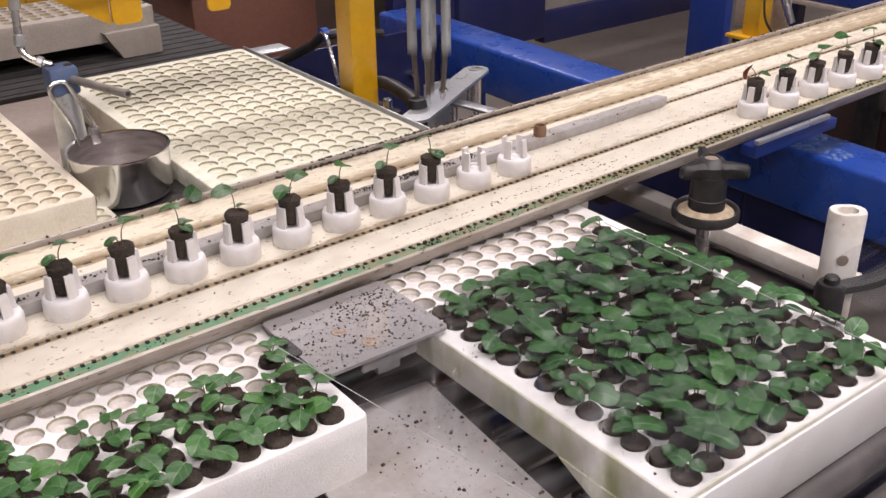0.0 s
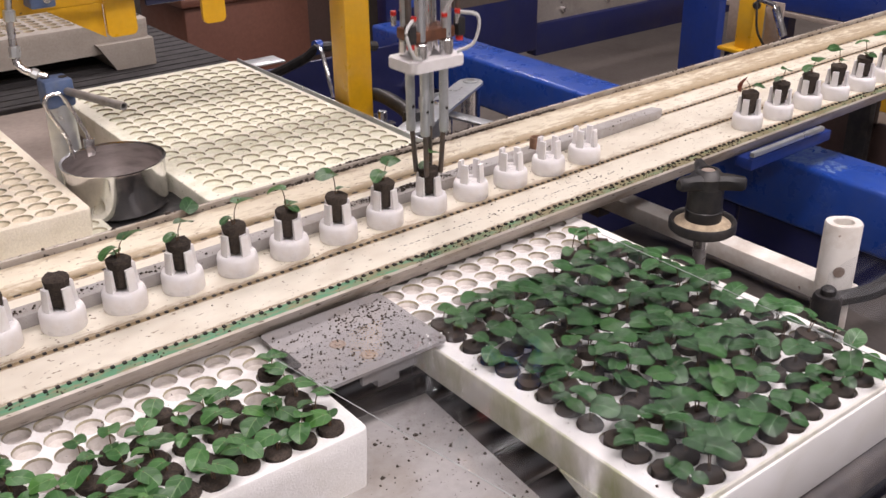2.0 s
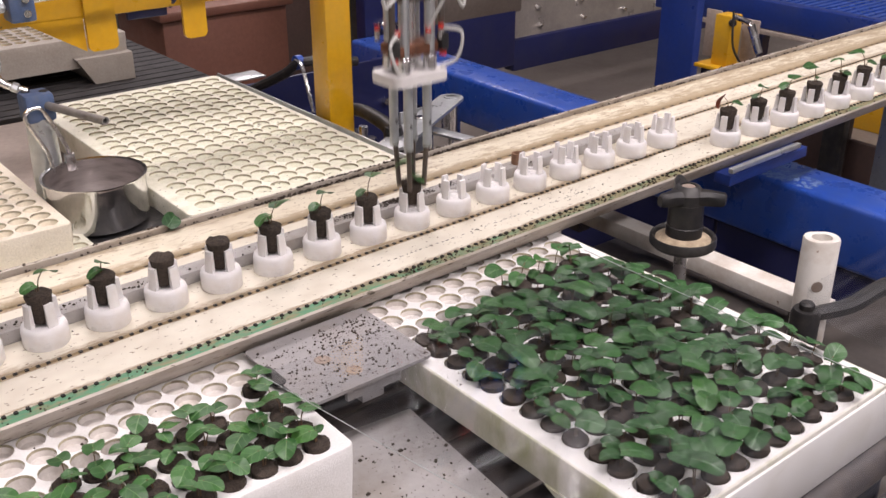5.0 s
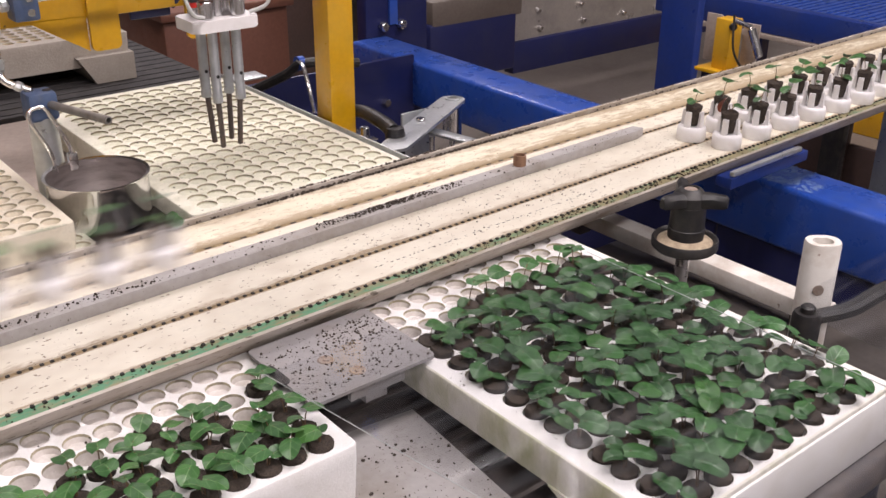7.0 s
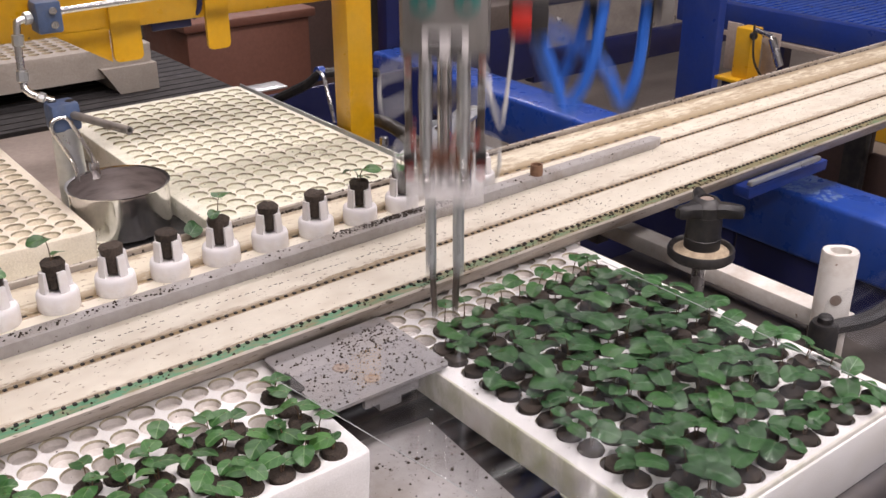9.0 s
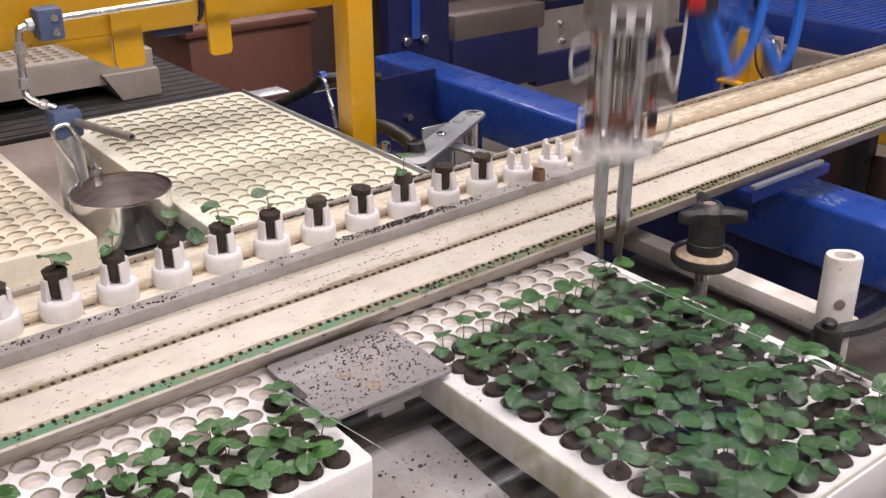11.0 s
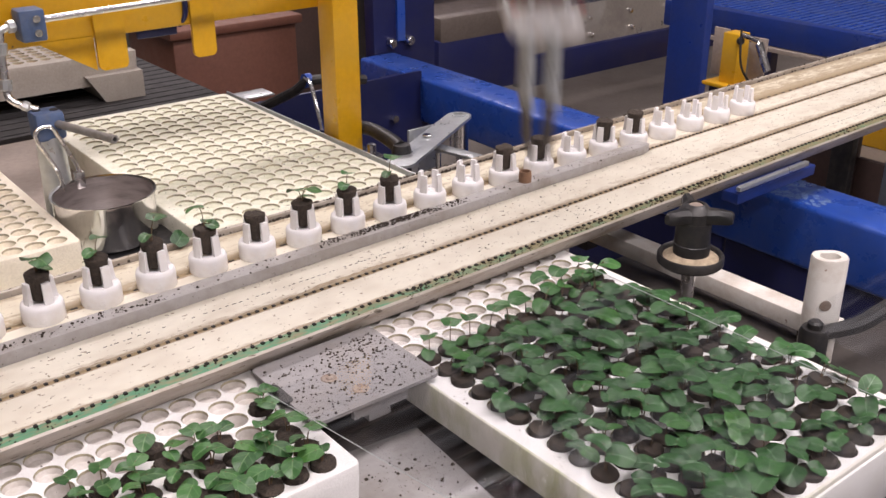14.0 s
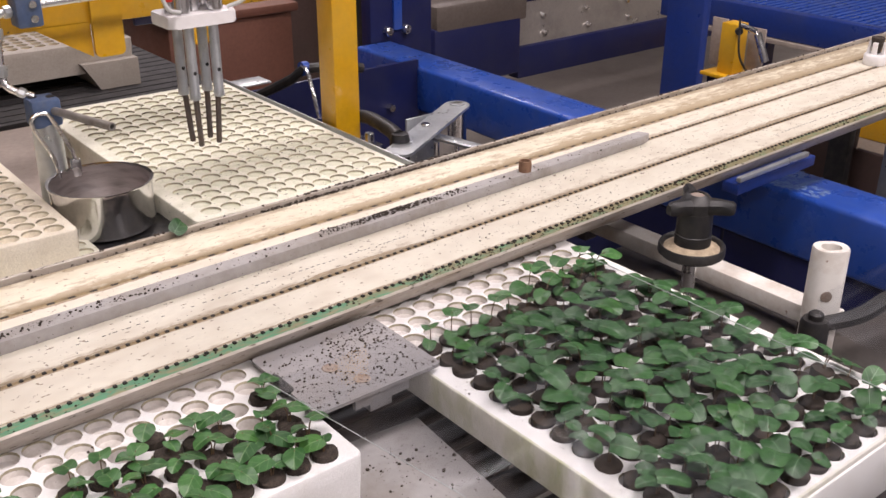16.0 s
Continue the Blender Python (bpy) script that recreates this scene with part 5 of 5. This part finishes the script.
cup_specs = [[(200, 0.034, 0.006, cup_leaves[0], 4), (20, 0.008, 0.008, cup_leaves[1], 10)],
             [(60, 0.030, 0.012, cup_leaves[0], 10), (240, 0.012, 0.008, cup_leaves[1], 15)],
             [(330, 0.024, 0.014, cup_leaves[0], 0), (150, 0.016, 0.008, cup_leaves[2], 20), (40, 0.006, 0.007, cup_leaves[1], 20)],
             [(120, 0.030, 0.004, cup_leaves[2], 12), (250, 0.007, 0.010, cup_leaves[1], 12), (0, 0.006, 0.009, cup_leaves[1], 10)],
             [(20, 0.022, 0.010, cup_leaves[2], 18), (190, 0.010, 0.006, cup_leaves[1], 14)]]
SPROUT = [(90, 0.014, 0.003, cup_leaves[1], 30), (230, 0.006, 0.005, cup_leaves[1], 25)]
WITHER = [(170, 0.020, 0.012, red_leaf, 70), (10, 0.012, 0.010, cup_leaves[1], 12)]
FULL = "seedling with two small green leaves in a cylindrical peat plug"
BARE = "bare peat plug without a plant"

# ---- picking head, tips of its needles at the origin ----
def build_head():
    h = thing("picking_head", "pneumatic picking head with four steel needles and a white plate", "robot gripper")
    a = 0.019
    for sx in (-1, 1):
        for sy in (-1, 1):
            n = part("needle", cyl(B(), (sx * a * 0.75, sy * a * 0.75, 0), (sx * a, sy * a, 0.086), 0.0042, 12, bev=0.001), M["dark_steel"], h, "dark needle, soiled at the tip")
            t = part("sleeve", lathe(B(), [(0.0052, 0.083), (0.0075, 0.083), (0.0078, 0.085), (0.0078, 0.092), (0.0074, 0.093), (0.0074, 0.178), (0, 0.178)], 18, pose(sx * a, sy * a, 0)), M["zinc"], h, "matt grey steel sleeve")
            part("set_screw", cyl(B(), (sx * a, sy * a - 0.0068, 0.118), (sx * a, sy * a - 0.0078, 0.118), 0.0025, 10), M["black"], t)
            part("cylinder", cyl(B(), (sx * a * 1.3, sy * a, 0.215), (sx * a * 1.3, sy * a, 0.350), 0.0085, 18, bev=0.001), M["zinc"], h, "grey air cylinder")
            part("collar", cyl(B(), (sx * a * 1.3, sy * a, 0.192), (sx * a * 1.3, sy * a, 0.213), 0.011, 18, bev=0.001), M["chrome"], h)
    bm = B()
    prism(bm, rounded(-0.052, -0.035, 0.052, 0.035, 0.010), 0.176, 0.191)
    bmesh.ops.bevel(bm, geom=[e for e in bm.edges if abs(e.verts[0].co.z - e.verts[1].co.z) < 1e-5 and len(e.link_faces) == 2], offset=0.0015, segments=2, affect="EDGES")
    part("base_plate", bm, M["white_plate"], h, "white nylon plate with rounded corners")
    part("clamp_block", ebox(B(), (0, 0, 0.222), (0.076, 0.052, 0.016), bevel=0.003), M["brown_block"], h, "brown clamp block")
    part("upper_block", ebox(B(), (0, 0, 0.292), (0.070, 0.050, 0.012), bevel=0.003), M["dark_steel"], h)
    part("head_block", ebox(B(), (0.0, 0, 0.386), (0.098, 0.080, 0.092), bevel=0.012), M["cast"], h, "grey cast head block")
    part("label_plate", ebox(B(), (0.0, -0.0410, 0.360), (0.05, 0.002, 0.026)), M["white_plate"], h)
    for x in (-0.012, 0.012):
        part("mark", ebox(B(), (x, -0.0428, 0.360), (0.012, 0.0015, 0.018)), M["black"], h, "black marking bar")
    part("piston", cyl(B(), (0, 0, 0.191), (0, 0, 0.35), 0.0085, 16), M["chrome"], h)
    for x, y, z in ((-0.042, -0.026, 0.232), (0.042, -0.026, 0.232), (-0.042, 0.026, 0.232), (0.010, -0.034, 0.232), (-0.047, -0.030, 0.318), (0.047, -0.030, 0.318)):
        f = part("air_fitting", cyl(B(), (x, y, z), (x, y, z + 0.014), 0.0045, 12, bev=0.0008), M["chrome"], h)
        part("ring", cyl(B(), (x, y, z + 0.014), (x, y, z + 0.019), 0.0048, 12), M["red"], f, "red release ring")
    for pts in ([(-0.042, -0.026, 0.248), (-0.066, -0.040, 0.235), (-0.058, -0.046, 0.205), (-0.036, -0.034, 0.196)],
                [(0.042, -0.026, 0.248), (0.070, -0.042, 0.240), (0.064, -0.040, 0.206), (0.040, -0.026, 0.194)],
                [(0.010, -0.034, 0.250), (0.026, -0.062, 0.300), (0.056, -0.058, 0.310), (0.047, -0.030, 0.334)],
                [(-0.047, -0.030, 0.334), (-0.080, -0.045, 0.325), (-0.078, -0.045, 0.290), (-0.046, -0.032, 0.298)],
                [(0.047, -0.030, 0.334), (0.070, -0.045, 0.275), (0.082, -0.03, 0.33), (0.09, -0.005, 0.39)]):
        part("air_hose", sweep(B(), arc(pts, 6), 0.0027, 8), M["hose_clear"], h, "thin milky air hose")
    part("arm_bracket", ebox(B(), (0.145, 0.0, 0.418), (0.20, 0.05, 0.018), bevel=0.003), M["cast"], h, "grey steel arm bracket")
    part("arm_flange", ebox(B(), (0.238, -0.004, 0.410), (0.014, 0.06, 0.05), bevel=0.003), M["cast"], h)
    part("valve_block", ebox(B(), (0.092, -0.005, 0.386), (0.040, 0.045, 0.045), bevel=0.004), M["black"], h, "black valve block")
    part("valve_cap", ebox(B(), (0.082, -0.030, 0.384), (0.022, 0.012, 0.026), bevel=0.003), M["red"], h, "red valve cap")
    for k, pts in enumerate(([(0.175, -0.012, 0.412), (0.160, -0.024, 0.330), (0.135, -0.026, 0.288), (0.118, -0.018, 0.330), (0.100, -0.01, 0.372)],
                             [(0.222, -0.004, 0.405), (0.214, -0.016, 0.325), (0.198, -0.020, 0.292), (0.180, -0.014, 0.325), (0.150, 0.0, 0.350), (0.105, 0.0, 0.372)],
                             [(0.228, 0.010, 0.405), (0.222, 0.0, 0.330), (0.205, -0.006, 0.284), (0.184, 0.0, 0.316), (0.160, 0.01, 0.412)],
                             [(0.165, 0.012, 0.412), (0.150, 0.012, 0.350), (0.125, 0.014, 0.300), (0.105, 0.014, 0.345), (0.095, 0.008, 0.372)])):
        part("cable", sweep(B(), arc(pts, 7), 0.0066 if k != 2 else 0.0055, 10), M["blue_hose" if k != 2 else "black"], h, "looped blue hose" if k != 2 else "looped black cable")
    for x in (-0.047, 0.047):
        part("side_rod", cyl(B(), (x, -0.020, 0.240), (x, -0.020, 0.352), 0.0050, 12, bev=0.0008), M["dark_steel"], h, "dark side rod")
        b_ = part("fitting_boot", ebox(B(), (x, -0.024, 0.228), (0.014, 0.016, 0.026), bevel=0.003), M["black"], h, "black air fitting")
        part("ring", cyl(B(), (x, -0.024, 0.209), (x, -0.024, 0.215), 0.0062, 14), M["red"], b_, "red release ring")
        part("pulley", cyl(B(), (x * 0.5, -0.040, 0.412), (x * 0.5, -0.0445, 0.412), 0.0145, 22, bev=0.001), M["teal"], h, "teal bearing cap")
        part("pulley_nut", cyl(B(), (x * 0.5, -0.0445, 0.412), (x * 0.5, -0.0475, 0.412), 0.006, 6), M["chrome"], h)
    part("strut", cyl(B(), (-0.030, -0.028, 0.430), (-0.150, -0.028, 0.520), 0.0160, 20, bev=0.002), M["brass"], h, "brass coloured strut")
    part("strut", cyl(B(), (0.035, -0.024, 0.430), (0.075, -0.024, 0.530), 0.0130, 20, bev=0.002), M["brass"], h, "brass coloured strut")
    part("slide_column", ebox(B(), (0.0, 0.02, 0.765), (0.07, 0.05, 0.68), bevel=0.004), M["zinc"], h, "grey vertical slide column")
    part("upper_column", ebox(B(), (0.0, 0.02, 1.08), (0.05, 0.04, 0.05)), M["zinc"], h)
    slim = ("needle", "sleeve", "cylinder", "collar", "base_plate", "clamp_block", "upper_block", "air_fitting", "air_hose", "side_rod", "fitting_boot")
    for o in h.children:
        if o.name.split(".")[0] in slim:
            for q in (o, *o.children):
                q.data.transform(Matrix.Diagonal((0.87, 0.87, 1, 1)))
        if not o.name.startswith("needle"):
            o.matrix_basis = pose(0, 0, -0.020)
    return h


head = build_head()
part("bridge", ebox(B(), (0.0, 0.02 + 0.06, 1.02), (0.10, 0.86, 0.06), bevel=0.004), M["zinc"], head, "grey bridge beam of the gantry")
rails = thing("overhead_gantry", "grey overhead gantry rails hung from the hall ceiling", "gantry rails")
for y in (-0.24, 0.55):
    part("rail", ebox(B(), (0.1, y, 1.865), (2.0, 0.05, 0.05), bevel=0.003), M["zinc"], rails)
    for x in (-0.8, 1.0):
        part("hanger", ebox(B(), (x, y, (1.89 + CEIL) / 2), (0.04, 0.04, CEIL - 1.89)), M["zinc"], rails)

STATION = {2: (0.164, 0.138), 3: (0.190, 0.247)}
WAIT = (-0.068, 0.247, 1.077)
WAIT_LATE = (-0.103, 0.247, 1.095)
PICK_Z, PLACE_Z = LIFT + 0.028, PLUG_Z + 0.028
# time of the pick, lane, cup number, time of the placing, tray hole (column, row)
JOBS = [(0.20, 2, 2, 0.58, (9, 2)), (1.12, 2, 3, 1.50, (8, 2)), (2.03, 2, 4, 2.45, (7, 2)), (3.00, 2, 5, 3.40, (6, 2)), (4.03, 2, 6, 4.40, (5, 2)),
        (4.98, 2, 7, 5.36, (4, 2)), (5.92, 2, 8, 6.30, (3, 2)), (7.50, 3, 0, 7.98, (2, 2)), (8.52, 3, 1, 8.92, (1, 2)), (9.50, 3, 2, 9.92, (0, 2)),
        (10.48, 3, 3, 10.90, (10, 2)), (11.52, 3, 6, 11.98, (9, 2)), (12.53, 3, 9, 12.93, (8, 2)), (13.50, 3, 10, 13.83, (7, 2)), (14.46, 3, 11, 14.83, (6, 2))]


def pick_place(job):
    if job[0] == 7.50:
        return (along(-0.1), 0.247)
    return STATION[job[1]]


def head_keys():
    keys = [(0.0, (0.166, 0.140, 1.085))]
    for n, job in enumerate(JOBS):
        tp, lane, idx, tl, (i, j) = job
        px, py = pick_place(job)
        hx, hy = i * P, -j * P
        if n and tp != 7.50:
            last = JOBS[n - 1][3]
            keys.append(((last + 0.21 + tp - 0.21) / 2, ((px + JOBS[n - 1][4][0] * P) / 2 * 0.4 + px * 0.6, py * 0.8, 1.24)))
            keys.append((tp - 0.20, (px + 0.004, py, 1.085)))
        if tp == 7.50:
            keys += [(6.60, WAIT), (7.34, WAIT)]
        keys += [(tp - 0.06, (px, py, PICK_Z + 0.006)), (tp, (px, py, PICK_Z)), (tp + 0.03, (px, py, PICK_Z + 0.004)), (tp + 0.09, (px, py, 1.055)),
                 ((tp + tl) / 2, (px * 0.5 + hx * 0.5, py * 0.5 + hy * 0.5, 1.15)), (tl - 0.10, (hx, hy + 0.01, 0.990)),
                 (tl - 0.03, (hx, hy, PLACE_Z + 0.004)), (tl, (hx, hy, PLACE_Z)), (tl + 0.04, (hx, hy, PLACE_Z + 0.006)), (tl + 0.12, (hx, hy, 0.985)), (tl + 0.21, (hx * 0.9, hy + 0.04, 1.17))]
    keys += [(15.17, WAIT_LATE), (16.0, WAIT_LATE)]
    return sorted(keys)


def head_turn(t):
    """The head swings square to the tray's corner while it sets a plug down."""
    best = 0.0
    for job in JOBS:
        f = np.interp(t, [job[0] + 0.05, job[3] - 0.12, job[3] + 0.12, job[3] + 0.36], [0, 1, 1, 0])
        best = max(best, float(f))
    return -37.0 * best


# how many pitches each lane's row has moved: (seconds, number of the cup at the picking station)
STEP2 = [(0, 2), (0.42, 2), (0.56, 3), (1.33, 3), (1.47, 4), (2.22, 4), (2.36, 5), (3.22, 5), (3.36, 6), (4.22, 6), (4.36, 7), (5.18, 7), (5.32, 8),
         (6.16, 8), (6.26, 10.5), (6.76, 26.7), (6.9, 26.95), (7.28, 26.95), (7.38, 29.2), (7.7, 40), (16, 40)]
STEP3 = [(0, -12), (6.78, -12), (7.06, -3.74), (7.66, -3.74), (7.76, -3.0), (8.00, 0.45), (8.09, 1), (8.72, 1), (8.88, 2), (9.72, 2), (9.88, 3), (10.68, 3), (10.88, 6),
         (11.75, 6), (11.95, 9), (12.75, 9), (12.88, 10), (13.73, 10), (13.88, 11), (14.68, 11), (14.80, 13.5), (15.36, 35.4), (15.48, 36), (16, 36)]
STEP1 = [(0, 0), (7.24, 0), (7.36, 2.0), (7.7, 12), (16, 12)]


def cup_place(lane, idx, s):
    if lane == 1:
        return (0.818 + 0.09 * (idx + s), 0.071)
    x0, y = STATION[lane]
    return (along(x0 - 0.05 * x0 * x0 + (s - idx) * PITCH), y)


def step_at(table, t):
    return float(np.interp(t, [r[0] for r in table], [r[1] for r in table]))


# small printed marks that travel with two of the belts
PRINTS = []
for lane, y, x_last, span in ((2, 0.128, -0.36, 0.50), (1, 0.052, 0.95, 0.45)):
    pr = thing("belt_print", "row of small black printed marks on the belt", "printed marks", CR @ pose(x_last, y, BELT + 0.0001))
    bm = B()
    rp = random.Random(lane)
    x = 0.0
    while x < span:
        w = rp.uniform(0.002, 0.006)
        if rp.random() < 0.75:
            ebox(bm, (x, rp.uniform(-0.0006, 0.0006), 0.0), (w, 0.0011, 0.0004))
        x += w + rp.uniform(0.003, 0.007)
    tagged(part("mark_row", bm, M["black_tooth"], pr, smooth=0), kind="stuff")
    PRINTS.append((pr, lane, x_last, y))

# contents of the cups: F seedling, B bare plug, S sprout, E empty, W withered
ROW = {1: "WFFFFFFF", 2: "EEFFFFFFFFFBBSFFFFFF", 3: "FFFFBBFBBFFFFFBFFFFB"}
TABLE = {1: STEP1, 2: STEP2, 3: STEP3}
RIDES = []        # (thing, lane, idx, job or None, height)
random.seed(5)
for lane in (1, 2, 3):
    for idx, c in enumerate(ROW[lane]):
        x, y = cup_place(lane, idx, TABLE[lane][0][1])
        RIDES.append((cup(pose(x, y, BELT)), lane, idx, None, BELT, random.uniform(-6, 6)))
        if c == "E":
            continue
        job = next((jb for jb in JOBS if jb[1] == lane and jb[2] == idx), None)
        spec = {"F": cup_specs[(idx * 3 + lane) % 5], "B": [], "S": SPROUT, "W": WITHER}[c]
        label = {"F": FULL, "B": BARE, "S": "peat plug with a tiny sprout", "W": "seedling with one withered red leaf"}[c]
        s = seedling(label, plugs[idx % 4], spec, pose(x, y, LIFT), "seedlings in the cups")
        RIDES.append((s, lane, idx, job, LIFT, (idx * 47) % 120 - 60))


SHIFT = (10.15, 10.45)


def motions():
    keys = head_keys()
    walk(head, [(t, pose(*p, 0, 0, head_turn(t))) for t, p in keys])
    for ob, lane, idx, job, z, turn in RIDES:
        table = TABLE[lane]
        rows = []
        for t, s in table:
            if job and t > job[0] - 0.1:
                break
            rows.append((t, pose(*cup_place(lane, idx, s), z, 0, 0, turn)))
        if job:
            px, py = cup_place(lane, idx, step_at(table, job[0]))
            rows.append((job[0], pose(px, py, z, 0, 0, turn)))
            rows += [(t, pose(p[0], p[1], p[2] - 0.028, 0, 0, turn)) for t, p in keys if job[0] < t <= job[3]]
            i, j = job[4]
            if job[3] < SHIFT[0]:
                rows.append((SHIFT[0], pose(i * P, -j * P, PLUG_Z, 0, 0, turn)))
                rows.append((SHIFT[1], pose(i * P, -j * P - P, PLUG_Z, 0, 0, turn)))
                rows.append((16.0, pose(i * P, -j * P - P, PLUG_Z, 0, 0, turn)))
            else:
                rows.append((16.0, pose(i * P, -j * P, PLUG_Z, 0, 0, turn)))
        walk(ob, rows)
    # the full tray moves on by one row of holes
    for ob in FULL_ROWS + [tray_right]:
        m = ob.matrix_basis.copy()
        n = Matrix.Translation((0, -P, 0)) @ m
        walk(ob, [(0, m), (SHIFT[0], m), (SHIFT[1], n), (16.0, n)])
    for ob, lane, x_last, y in PRINTS:
        table = TABLE[lane]
        walk(ob, [(t, CR @ pose(x_last - (table[-1][1] - s) * PITCH, y, BELT + 0.0001)) for t, s in table])


motions()
